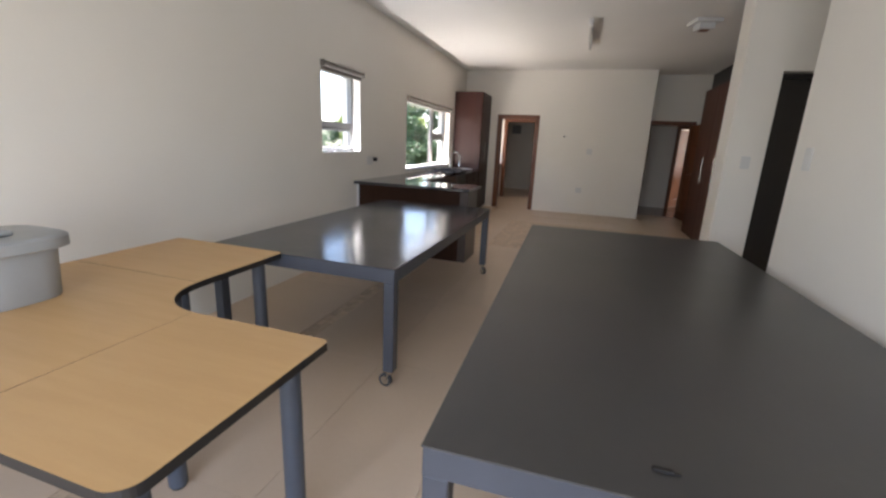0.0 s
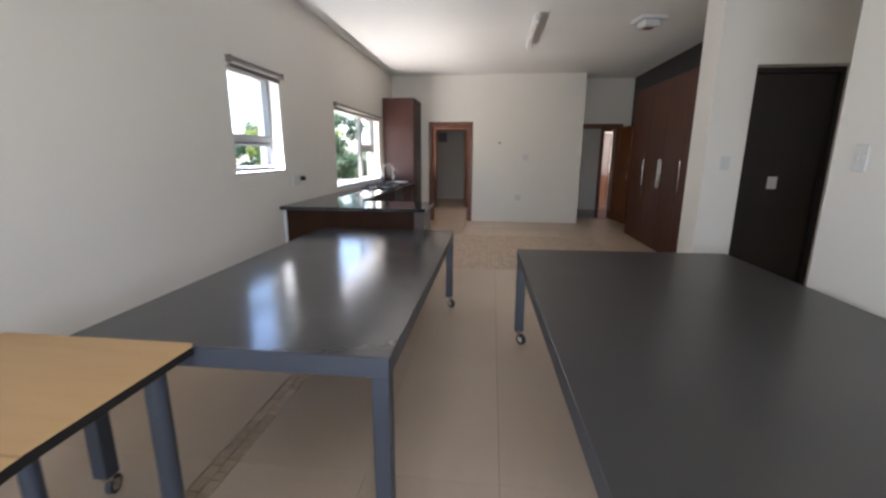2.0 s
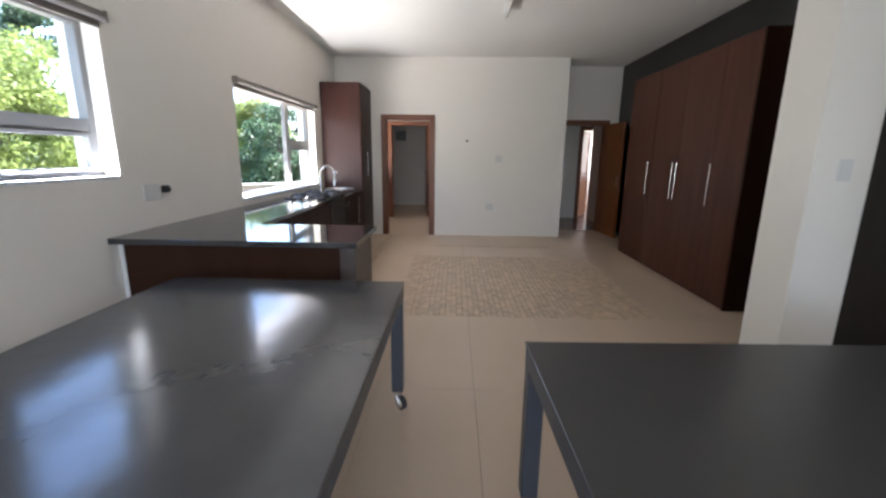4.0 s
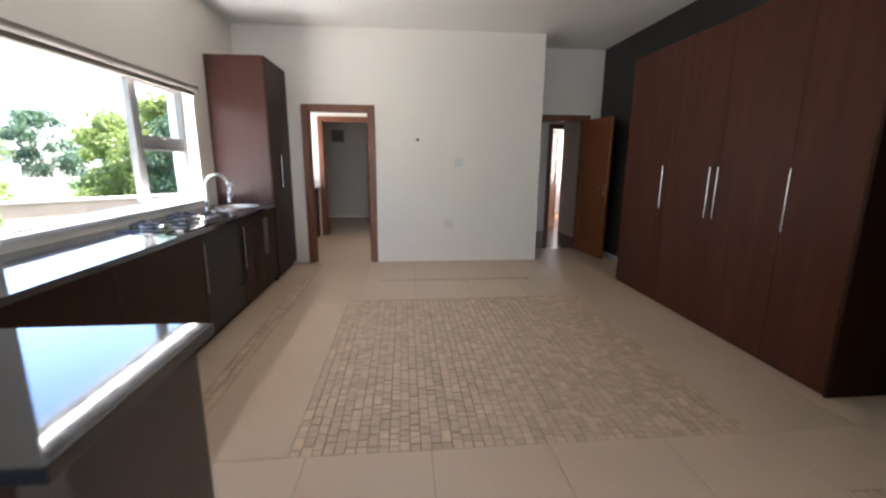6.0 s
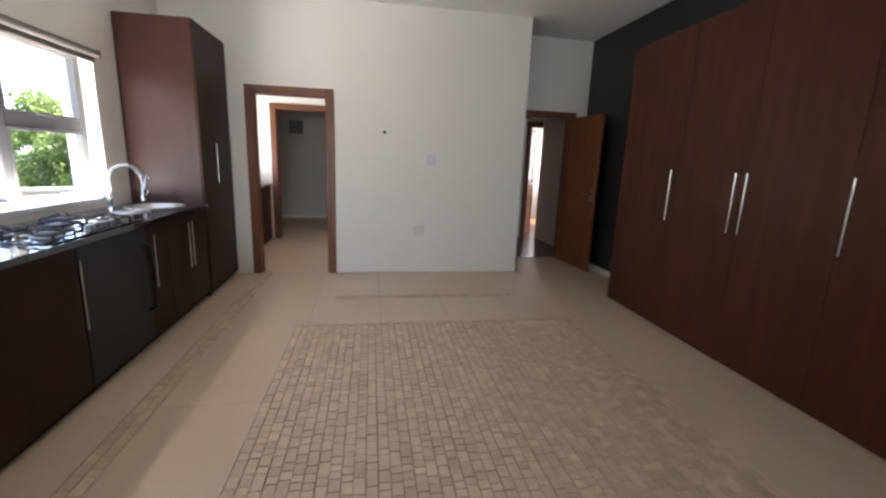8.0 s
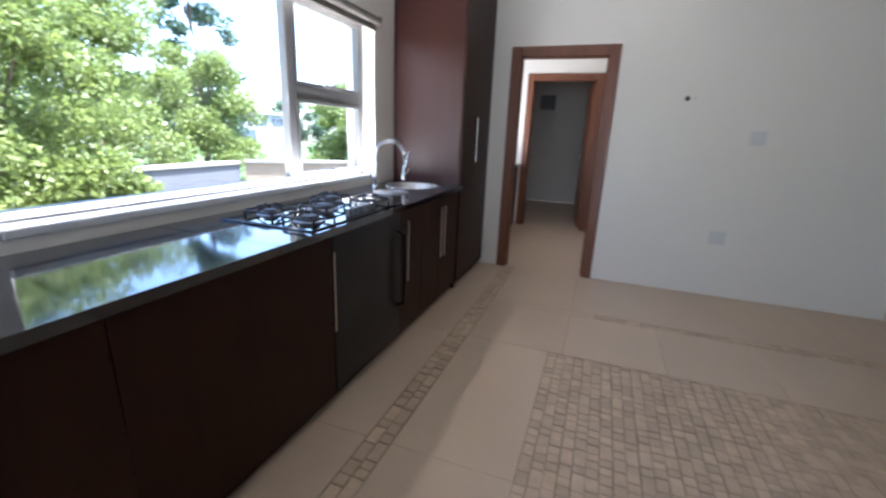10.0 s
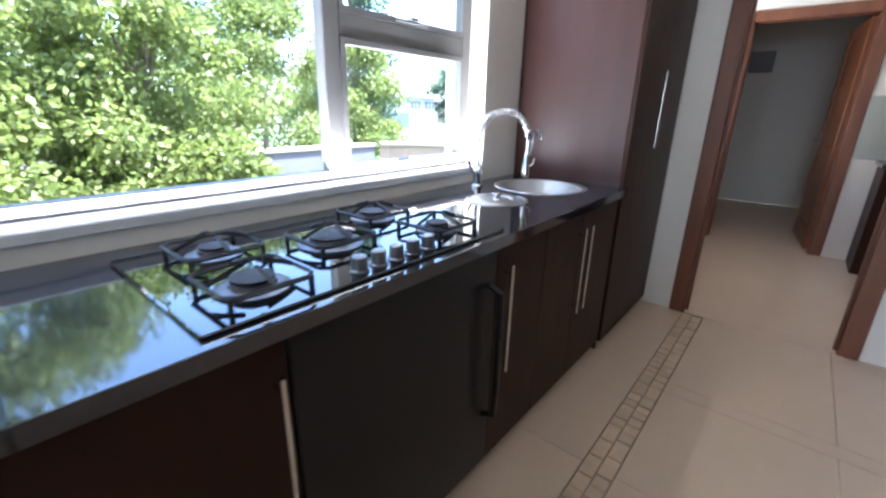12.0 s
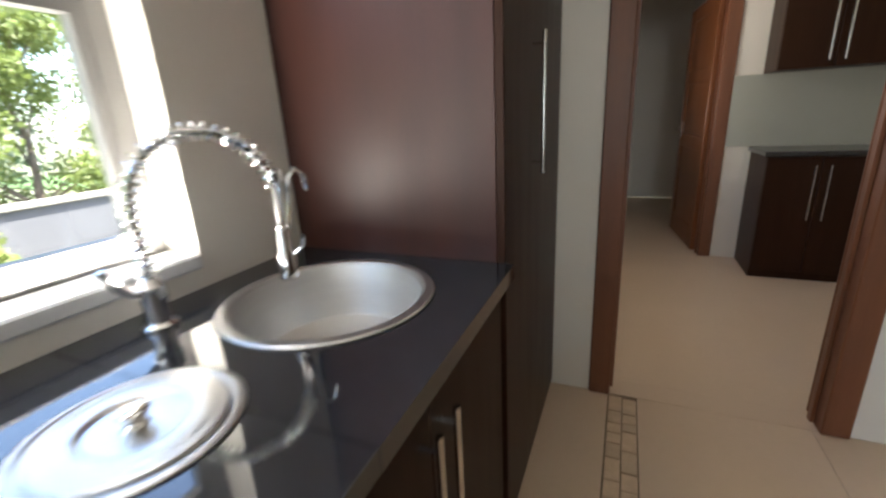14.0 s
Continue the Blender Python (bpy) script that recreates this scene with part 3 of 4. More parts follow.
for k in range(steps + 1):
    s = acc[-9] * k / steps
    i = max(j for j in range(len(acc)) if acc[j] <= s + 1e-9)
    i = min(i, len(av) - 2)
    f = (s - acc[i]) / (acc[i + 1] - acc[i])
    p, d = av[i].lerp(av[i + 1], f), (av[i + 1] - av[i]).normalized()
    u = d.cross(normal).normalized()
    a = 2 * math.pi * turns * k / steps
    coil.append(p + (normal * math.cos(a) + u * math.sin(a)) * 0.016)
part("spring", tube(bmesh.new(), coil, 0.0026, 5), "chrome", tp, "coiled chrome spring", smooth=True)
part("spray_head", lathe(bmesh.new(), (HX, HY), [(0.010, 1.055), (0.012, 1.05), (0.013, 1.01), (0.018, 1.0), (0.019, 0.955), (0.015, 0.95), (0.005, 0.95)], 20), "chrome", tp, smooth=True)
part("hose_clip", lathe(bmesh.new(), (HX, HY), [(0.010, 1.15), (0.0155, 1.15), (0.0155, 1.168), (0.010, 1.168)], 20), "chrome", tp, smooth=True)
part("trigger", tube(bmesh.new(), [(HX + 0.012, HY + 0.008, 1.0), (HX + 0.026, HY + 0.018, 1.015), (HX + 0.03, HY + 0.021, 1.04)], 0.0045), "chrome", tp, smooth=True)
part("hook", tube(bmesh.new(), [(HX + 0.008, HY + 0.006, 1.05), (HX + 0.016, HY + 0.012, 1.10), (HX + 0.02, HY + 0.015, 1.15), (HX + 0.032, HY + 0.024, 1.168), (HX + 0.043, HY + 0.032, 1.155), (HX + 0.047, HY + 0.035, 1.125)], 0.0055), "chrome", tp, smooth=True)

# gas hob
hb = thing("gas_hob", (-2.25, 7.39, 0.905), "black glass gas hob with five burners", "hob")
part("glass_plate", B(-2.52, -2.03, 6.995, 7.86, 0.9055, 0.914, bevel=0.003), "hob_glass", hb)
for bx, by, br in ((-2.395, 7.17, 0.036), (-2.15, 7.14, 0.045), (-2.275, 7.41, 0.058), (-2.40, 7.66, 0.045), (-2.165, 7.70, 0.036)):
    z = 0.9145
    g = part("burner", lathe(bmesh.new(), (bx, by), [(br + 0.026, z), (br + 0.026, z + 0.004), (br + 0.012, z + 0.008), (br, z + 0.009), (br, z + 0.018), (br - 0.006, z + 0.019)], 28), "burner", hb, smooth=True)
    part("burner_cap", lathe(bmesh.new(), (bx, by), [(br - 0.004, z + 0.0195), (br - 0.003, z + 0.025), (br - 0.01, z + 0.027), (0.004, z + 0.0275)], 24), "iron", g, smooth=True)
    bm = bmesh.new()
    h, zt = 0.087, z + 0.046
    corner = [(bx + h * sx, by + h * sy) for sx, sy in ((-1, -0.78), (-0.78, -1), (0.78, -1), (1, -0.78), (1, 0.78), (0.78, 1), (-0.78, 1), (-1, 0.78))]
    tube(bm, [(xa, ya, z + 0.026) for xa, ya in corner + corner[:1]], 0.0055, 4)
    ps = part("pan_support", bm, "iron", hb, "cast iron pan support")
    for sx, sy in ((1, 1), (-1, 1), (1, -1), (-1, -1)):
        part("foot", tube(bmesh.new(), [(bx + sx * h * 0.9, by + sy * h * 0.9, z + 0.0005), (bx + sx * h * 0.9, by + sy * h * 0.9, z + 0.026)], 0.0065, 4), "iron", ps)
    for sx, sy in ((1, 0), (-1, 0), (0, 1), (0, -1)):
        part("finger", tube(bmesh.new(), [(bx + sx * h, by + sy * h, z + 0.026), (bx + sx * h * 0.8, by + sy * h * 0.75, z + 0.036), (bx + sx * 0.024, by + sy * 0.024, zt + 0.004)], 0.0055, 4), "iron", ps)
for ky in (7.335, 7.39, 7.445, 7.50, 7.555):
    part("knob", lathe(bmesh.new(), (-2.068, ky), [(0.021, 0.9145), (0.021, 0.918), (0.018, 0.92), (0.0165, 0.948), (0.013, 0.950)], 20), "knob", hb, "dark metal control knob", smooth=True)

# tall cabinet
tc_ = thing("tall_cabinet", (-2.33, 9.34, 0), "tall dark mahogany larder cabinet beside the sink", "cabinet")
part("side_panel", B(XL + 0.003, -2.042, 8.918, 8.936, 0.0, 2.485, bevel=0.0015), "cabinet_side", tc_)
part("body", B(XL + 0.003, -2.043, 8.9365, 9.74, 0.05, 2.483), "wenge", tc_)
part("plinth", B(XL + 0.003, -2.07, 8.9365, 9.74, 0.0, 0.0495), "wenge", tc_)
dr = part("door", B(-2.0425, -2.022, 8.92, 9.738, 0.055, 2.482, bevel=0.002), "wenge", tc_)
bar_handle(dr, -2.022, 9.22, 1.08, 1.45)

# wardrobe
wr = thing("built_in_wardrobe", (2.22, 7.36, 0), "tall built-in mahogany wardrobe with four doors", "wardrobe")
part("body", B(2.011, 2.468, 6.0805, 8.665, 0.0, 2.488), "wenge", wr)
part("side_panel", B(1.991, 2.468, 6.06, 6.08, 0.0, 2.49, bevel=0.0015), "wenge", wr, "very dark brown side panel")
for a, b, h in ((6.081, 6.56, 6.522), (6.56, 7.215, 7.17), (7.215, 7.86, 7.26), (7.86, 8.665, 7.905)):
    d = part("door", B(1.990, 2.0105, a + 0.0015, b - 0.0015, 0.012, 2.488, bevel=0.002), "mahogany", wr)
    bar_handle(d, 1.990, h, 0.95, 1.365, -0.034)


# rolling metal tables
def castor(parent, x, y, top, turn=0.4):
    c, s = math.cos(turn), math.sin(turn)
    ox, oy = x - 0.028 * s, y + 0.028 * c
    k = part("castor", box(bmesh.new(), x - 0.026, x + 0.026, y - 0.026, y + 0.026, top - 0.008, top, bevel=0.002), "handle", parent, "zinc castor plate")
    bm = bmesh.new()
    cyl(bm, (x, y, top - 0.022), (x, y, top - 0.008), 0.02)
    for e in (-0.017, 0.017):
        tube(bm, [(x + e * c, y + e * s, top - 0.018), (ox + e * c, oy + e * s, 0.04)], 0.005, 6)
    cyl(bm, (ox - 0.02 * c, oy - 0.02 * s, 0.04), (ox + 0.02 * c, oy + 0.02 * s, 0.04), 0.006, seg=8)
    part("fork", bm, "handle", k)
    part("wheel", C((ox - 0.012 * c, oy - 0.012 * s, 0.04), (ox + 0.012 * c, oy + 0.012 * s, 0.04), 0.04, seg=24), "rubber", k, "grey rubber wheel", smooth=True)
    part("hub", C((ox - 0.0145 * c, oy - 0.0145 * s, 0.04), (ox + 0.0145 * c, oy + 0.0145 * s, 0.04), 0.026, seg=20), "handle", k, "bright metal wheel hub", smooth=True)


def steel_table(x0, x1, y0, y1, z, label, top, turn=0.0):
    t = thing("metal_table", ((x0 + x1) / 2, (y0 + y1) / 2, 0), label, "table", "rolling metal tables")
    part("tabletop", B(x0, x1, y0, y1, z - 0.006, z, bevel=0.002), top, t)
    for xa, xb, ya, yb in ((x0 + 0.004, x1 - 0.004, y0 + 0.004, y0 + 0.034), (x0 + 0.004, x1 - 0.004, y1 - 0.034, y1 - 0.004), (x0 + 0.004, x0 + 0.034, y0 + 0.0345, y1 - 0.0345), (x1 - 0.034, x1 - 0.004, y0 + 0.0345, y1 - 0.0345)):
        part("apron", B(xa, xb, ya, yb, z - 0.085, z - 0.0065, bevel=0.002), "table_frame", t)
    for x in (x0 + 0.037, x1 - 0.037):
        for y in (y0 + 0.037, y1 - 0.037):
            leg = part("leg", B(x - 0.032, x + 0.032, y - 0.032, y + 0.032, 0.108, z - 0.0855, bevel=0.003), "table_frame", t)
            castor(t, x, y, 0.1075, 0.4 + x + y)
    t.matrix_basis = t.matrix_basis @ pose(0, 0, 0, 0, 0, turn)
    return t


steel_table(-2.105, -0.832, 1.875, 4.41, 0.738, "low grey steel table on castors with a worn top", "table_worn")
steel_table(-0.256, 1.225, 0.675, 3.70, 0.738, "large dark grey steel table on castors by the wall", "table_steel", 1.5)


clp = thing("plastic_clip", (0.31, 0.767, 0.738), "small black plastic clip on the dark table", "clip")
part("body", B(0.285, 0.33, 0.759, 0.775, 0.7385, 0.746, bevel=0.003), "edge_black", clp)
part("tab", B(0.3305, 0.345, 0.763, 0.771, 0.7385, 0.743, bevel=0.0015), "edge_black", clp)

# modular desk in three tops
def outline(name, pts, parent, z, thick):
    """A laminate top with its black edging, from a plan outline."""
    bm = bmesh.new()
    f = bm.faces.new([bm.verts.new((x, y, z - thick)) for x, y in pts])
    r = bmesh.ops.extrude_face_region(bm, geom=[f])
    bmesh.ops.translate(bm, verts=[v for v in r["geom"] if isinstance(v, bmesh.types.BMVert)], vec=(0, 0, thick))
    bmesh.ops.recalc_face_normals(bm, faces=bm.faces)
    ob = part(name, bm, "beech", parent)
    ob.data.materials.append(M["edge_black"])
    for p in ob.data.polygons:
        if p.normal.z < 0.5:
            p.material_index = 1
    return ob


def desk_leg(parent, x, y, z):
    lg = part("leg", C((x, y, 0.015), (x, y, z), 0.036, seg=24), "desk_leg", parent, smooth=True)
    part("foot", C((x, y, 0), (x, y, 0.0145), 0.028, seg=16), "edge_black", lg)


DZ = 0.745
arc = [(-1.285 + 0.265 * math.cos(a), 1.285 + 0.265 * math.sin(a)) for a in (math.pi * 1.5 - math.pi / 2 * k / 14 for k in range(15))]
da = thing("desk", (-1.95, 1.59, 0), "beech laminate straight desk section with black edging", "desk", "joined desk sections")
outline("desktop", [(-2.36, 1.288), (-1.553, 1.288), (-1.553, 1.86), (-1.58, 1.888), (-2.36, 1.888)], da, DZ, 0.03)
for x, y in ((-1.66, 1.79), (-2.28, 1.80)):
    desk_leg(da, x, y, DZ - 0.0305)
db = thing("desk", (-1.85, 0.8, 0), "beech laminate corner desk section with a curved cut-out", "desk", "joined desk sections")
outline("desktop", [(-2.36, 0.20), (-1.287, 0.20)] + arc + [(-1.552, 1.285), (-2.36, 1.285)], db, DZ, 0.03)
for x, y in ((-1.64, 1.22), (-2.28, 0.3), (-1.36, 0.93)):
    desk_leg(db, x, y, DZ - 0.0305)
dc = thing("desk", (-0.98, 0.65, 0), "beech laminate end desk section with a rounded corner", "desk", "joined desk sections")
rc = [(-0.745 + 0.06 * math.cos(a), 0.37 + 0.06 * math.sin(a)) for a in (-math.pi / 2 + math.pi / 2 * k / 8 for k in range(9))]
outline("desktop", [(-1.284, 0.31)] + rc + [(-0.685, 1.0), (-0.70, 1.017), (-1.284, 1.017)], dc, DZ, 0.03)
for x, y in ((-0.795, 0.94), (-0.795, 0.40)):
    desk_leg(dc, x, y, DZ - 0.0305)

# grey tub on the desk
tb = thing("plastic_tub", (-2.02, 0.83, DZ), "grey plastic tub with a wide lid on the desk", "tub")
bm = bmesh.new()
rings = []
for w, z in ((0.14, 0.0), (0.145, 0.015), (0.155, 0.205)):
    pts = []
    for k in range(32):
        a = 2 * math.pi * k / 32
        c, s = math.cos(a), math.sin(a)
        q = (abs(c) ** 4 + abs(s) ** 4) ** -0.25
        pts.append(bm.verts.new((-2.02 + w * q * c, 0.83 + w * q * s, DZ + z + 0.0005)))
    rings.append(pts)
for a, b in zip(rings, rings[1:]):
    for k in range(32):
        bm.faces.new((a[k], a[(k + 1) % 32], b[(k + 1) % 32], b[k]))
bm.faces.new(rings[0][::-1]); bm.faces.new(rings[-1])
part("body", bm, "grey_plastic", tb, smooth=True)
bm = bmesh.new()
rings = []
for w, z in ((0.182, 0.206), (0.188, 0.211), (0.188, 0.248), (0.18, 0.256), (0.16, 0.259)):
    pts = []
    for k in range(32):
        a = 2 * math.pi * k / 32
        c, s = math.cos(a), math.sin(a)
        q = (abs(c) ** 4 + abs(s) ** 4) ** -0.25
        pts.append(bm.verts.new((-2.02 + w * q * c, 0.83 + w * q * s, DZ + z)))
    rings.append(pts)
for a, b in zip(rings, rings[1:]):
    for k in range(32):
        bm.faces.new((a[k], a[(k + 1) % 32], b[(k + 1) % 32], b[k]))
bm.faces.new(rings[0][::-1]); bm.faces.new(rings[-1])
lidp = part("lid", bm, "grey_plastic", tb, smooth=True)
part("grip", B(-2.10, -1.94, 0.80, 0.86, DZ + 0.2592, DZ + 0.283, bevel=0.012, seg=2), "grey_plastic", lidp)


# switches and sockets
def plate(name, axis, at, a, z, w, h, sign, label, category, rockers):
    """A wall plate facing along an axis; at: the wall's plane."""
    t = thing(name, (a, at, z) if axis == "y" else (at, a, z), label, category)

    def b3(a0, a1, d0, d1, z0, z1, bev):
        lo, hi = sorted((at + sign * d0, at + sign * d1))
        return B(a0, a1, lo, hi, z0, z1, bevel=bev) if axis == "y" else B(lo, hi, a0, a1, z0, z1, bevel=bev)
    part("plate", b3(a - w / 2, a + w / 2, 0.0005, 0.009, z - h / 2, z + h / 2, 0.003), "plastic", t)
    for k in range(rockers):
        c = a + (k - (rockers - 1) / 2) * 0.03
        part("rocker", b3(c - 0.011, c + 0.011, 0.0092, 0.013, z - 0.018, z + 0.018, 0.002), "plastic", t)


plate("light_switch", "y", 9.78, 0.20, 1.372, 0.115, 0.115, -1, "white light switch plate on the cream wall", "switch", 2)
plate("wall_socket", "y", 9.78, 0.068, 0.527, 0.125, 0.115, -1, "white socket outlet low on the cream wall", "socket", 1)
plate("light_switch", "y", 4.56, 1.515, 1.36, 0.075, 0.115, -1, "white light switch plate beside the dark door", "switch", 1)
plate("light_switch", "x", 1.315, 2.91, 1.415, 0.08, 0.13, -1, "white intercom switch plate on the plaster wall", "switch", 2)
plate("wall_socket", "x", XL, 5.05, 1.145, 0.16, 0.11, 1, "white socket plate above the peninsula worktop", "socket", 1)
plg = thing("plug_adapter", (XL + 0.012, 5.165, 1.16), "small dark plug in the wall socket", "plug")
part("body", box(B(XL + 0.0005, XL + 0.045, 5.145, 5.185, 1.135, 1.185, bevel=0.006), XL + 0.045, XL + 0.055, 5.15, 5.18, 1.145, 1.175, bevel=0.003), "edge_black", plg)
ho = thing("wall_outlet_hole", (-0.345, 9.78, 1.67), "small dark cable outlet with a screw in the wall", "outlet")
part("hole", C((-0.357, 9.7795, 1.67), (-0.357, 9.771, 1.67), 0.019, seg=16), "hole", ho)
part("screw_cap", C((-0.30, 9.7795, 1.67), (-0.30, 9.772, 1.67), 0.013, seg=14), "plastic", ho)

# ceiling fittings
fl = thing("fluorescent_batten", (-0.02, 6.72, CEIL), "white fluorescent batten lamp, switched off, on the ceiling", "lamp")
part("housing", B(-0.05, 0.01, 6.0, 7.42, CEIL - 0.055, CEIL - 0.0005, bevel=0.005), "white", fl)
part("tube", C((-0.02, 6.05, CEIL - 0.085), (-0.02, 7.37, CEIL - 0.085), 0.014, seg=14), "lamp_tube", fl, smooth=True)
for y in (6.02, 7.37):
    part("lamp_holder", B(-0.038, -0.002, y, y + 0.03, CEIL - 0.105, CEIL - 0.0555, bevel=0.004), "plastic", fl)
dt = thing("ceiling_fitting", (1.32, 6.33, CEIL), "white square stepped ceiling fitting with a brown grille", "lamp")
for w, z0, z1, mat, nm in ((0.15, 0.04, 0.0005, "white", "plate"), (0.092, 0.11, 0.0405, "white", "box"), (0.048, 0.118, 0.1105, "frame", "grille")):
    bm = B(-w, w, -w, w, CEIL - z0, CEIL - z1, bevel=0.006 if nm != "grille" else 0)
    bmesh.ops.transform(bm, matrix=pose(1.32, 6.33, 0, 0, 0, 12), verts=bm.verts)
    part(nm, bm, mat, dt)

# scullery fittings
sb = thing("scullery_base_cabinet", (-0.3, 11.75, 0), "dark brown scullery base cabinet with bar handles", "cabinet", "scullery cabinets")
part("body", B(-0.88, 0.35, 11.56, 11.996, 0.0, 0.875), "wenge", sb)
for a, b, h in ((-0.88, -0.575, -0.615), (-0.575, -0.27, -0.535), (-0.27, 0.12, -0.23)):
    d = part("door", B(a + 0.002, b - 0.002, 11.54, 11.5595, 0.06, 0.87, bevel=0.002), "wenge", sb)
    bm = C((h, 11.51, 0.45), (h, 11.51, 0.82), 0.006, seg=10)
    for z in (0.48, 0.79):
        cyl(bm, (h, 11.54, z), (h, 11.51, z), 0.004, seg=8)
    part("handle", bm, "handle", d, "satin metal bar handle", smooth=True)
sw_ = thing("scullery_worktop", (-0.3, 11.75, 0.876), "dark granite worktop in the scullery", "worktop")
part("top", B(-0.90, 0.37, 11.52, 11.996, 0.876, 0.91, bevel=0.003), "granite", sw_)
su = thing("scullery_wall_cabinet", (-0.3, 11.85, 1.43), "dark brown wall cabinet above the scullery worktop", "cabinet", "scullery cabinets")
part("body", B(-0.88, 0.35, 11.70, 11.996, 1.43, 2.1), "wenge", su)
for a, b, h in ((-0.88, -0.575, -0.615), (-0.575, -0.27, -0.535), (-0.27, 0.12, -0.23)):
    d = part("door", B(a + 0.002, b - 0.002, 11.68, 11.6995, 1.432, 2.098, bevel=0.002), "wenge", su)
    part("handle", C((h, 11.655, 1.47), (h, 11.655, 1.85), 0.006, seg=10), "handle", d, "satin metal bar handle", smooth=True)
tagged(part("splashback", B(-1.06, 0.35, 11.985, 11.9995, 0.912, 1.428), "splash"), "grey-green tiled splashback", "splashback", kind="structure")
sl = thing("scullery_counter", (-2.4, 11.2, 0), "brown scullery counter under the side window", "cabinet", "scullery cabinets")
part("body", B(XL + 0.003, -2.13, 10.3, 11.996, 0.0, 0.865), "mahogany", sl)
part("top", B(XL + 0.003, -2.11, 10.28, 11.996, 0.866, 0.90, bevel=0.003), "granite", sl)
vb = thing("wall_box", (-2.12, 14.66, 1.98), "small dark box high on the store room wall", "box")
part("body", B(-2.26, -1.98, 14.55, 14.6595, 1.83, 2.1, bevel=0.006), "alu", vb)
part("cover", B(-2.24, -2.0, 14.54, 14.5495, 1.85, 2.08, bevel=0.003), "alu", vb)

# floor
fl_ = tagged(part("floor", B(XL, 2.47, -1.6, 10.57, -0.06, -0.008), "grout"), "pale stone slab floor with mosaic inlays", "floor", kind="structure")
MX0, MX1, MY0, MY1 = -1.115, 1.285, 5.79, 8.115
SX0, SX1 = -1.775, -1.655
YS0, YS1 = 8.775, 8.865


def slab(x0, x1, y0, y1):
    if x1 - x0 > 0.02 and y1 - y0 > 0.02:
        g = 0.0012
        part("slab", B(x0 + g, x1 - g, y0 + g, y1 - g, -0.008, 0.0), "slab", fl_)


xs = [-1.655, -1.03, -0.425, 0.172, 0.775, 1.345]
ys = [-1.6, -0.23, 0.97, 2.17, 3.37, 4.57, 5.79]
for y0, y1 in zip(ys, ys[1:]):
    slab(XL, SX0, y0, y1)
    for x0, x1 in zip(xs, xs[1:]):
        slab(x0, x1, y0, y1)
slab(1.345, 2.47, 4.87, 5.25)
slab(1.345, 2.47, 3.10, 4.56)
slab(1.345, 1.38, 5.25, 5.375)
slab(1.345, 2.47, 5.375, 5.79)
for y0, y1 in ((5.79, 6.99), (6.99, 8.115)):
    slab(XL, SX0, y0, y1)
    slab(SX1, MX0, y0, y1)
    slab(MX1, 1.9, y0, y1)
    slab(1.9, 2.47, y0, y1)
slab(XL, SX0, 8.115, 9.78)
for x0, x1 in ((-1.655, -1.03), (-1.03, -0.425), (-0.425, 0.172), (0.172, 0.775), (0.775, 1.375), (1.375, 1.95), (1.95, 2.47)):
    slab(x0, x1, 8.115, YS0)
    slab(x0, x1, YS1, 9.78)
slab(1.335, 2.47, 9.78, 10.57)
slab(-1.80, -0.98, 9.78, 9.90)
tagged(part("floor_scullery", B(XL, 1.10, 9.90, 12.0, -0.007, 0.0), "slab"), "pale scullery floor", "floor", kind="structure")
tagged(part("floor_store", B(XL, -0.6, 12.0, 14.66, -0.05, -0.001), "slab"), "pale store room floor", "floor", kind="structure")
tagged(part("floor_hall", B(1.1, 3.9, 10.57, 15.2, -0.05, -0.002), "hall_floor"), "dark red-brown passage floor", "floor", kind="structure")

# mosaic: single tiles by the walked line, the rest joined
rng = random.Random(7)
unit = {}


def tile_mesh(w, l):
    key = (round(w, 3), round(l, 3))
    if key not in unit:
        bm = bmesh.new()
        b, t = 0.0025, 0.0
        lo = [bm.verts.new((sx * w / 2, sy * l / 2, -0.008)) for sx, sy in ((-1, -1), (1, -1), (1, 1), (-1, 1))]
        mi = [bm.verts.new((sx * w / 2, sy * l / 2, -0.002)) for sx, sy in ((-1, -1), (1, -1), (1, 1), (-1, 1))]
        hi = [bm.verts.new((sx * (w / 2 - b), sy * (l / 2 - b), t)) for sx, sy in ((-1, -1), (1, -1), (1, 1), (-1, 1))]
        for a, c in ((lo, mi), (mi, hi)):
            for k in range(4):
                bm.faces.new((a[k], a[(k + 1) % 4], c[(k + 1) % 4], c[k]))
        bm.faces.new(hi)
        me = bpy.data.meshes.new("mosaic_tile")
        bm.to_mesh(me)
        bm.free()
        me.materials.append(M["mosaic"])
        unit[key] = me
    return unit[key]


joined_v, joined_f = [], []
LENGTHS = (0.046, 0.05, 0.055, 0.075, 0.1)


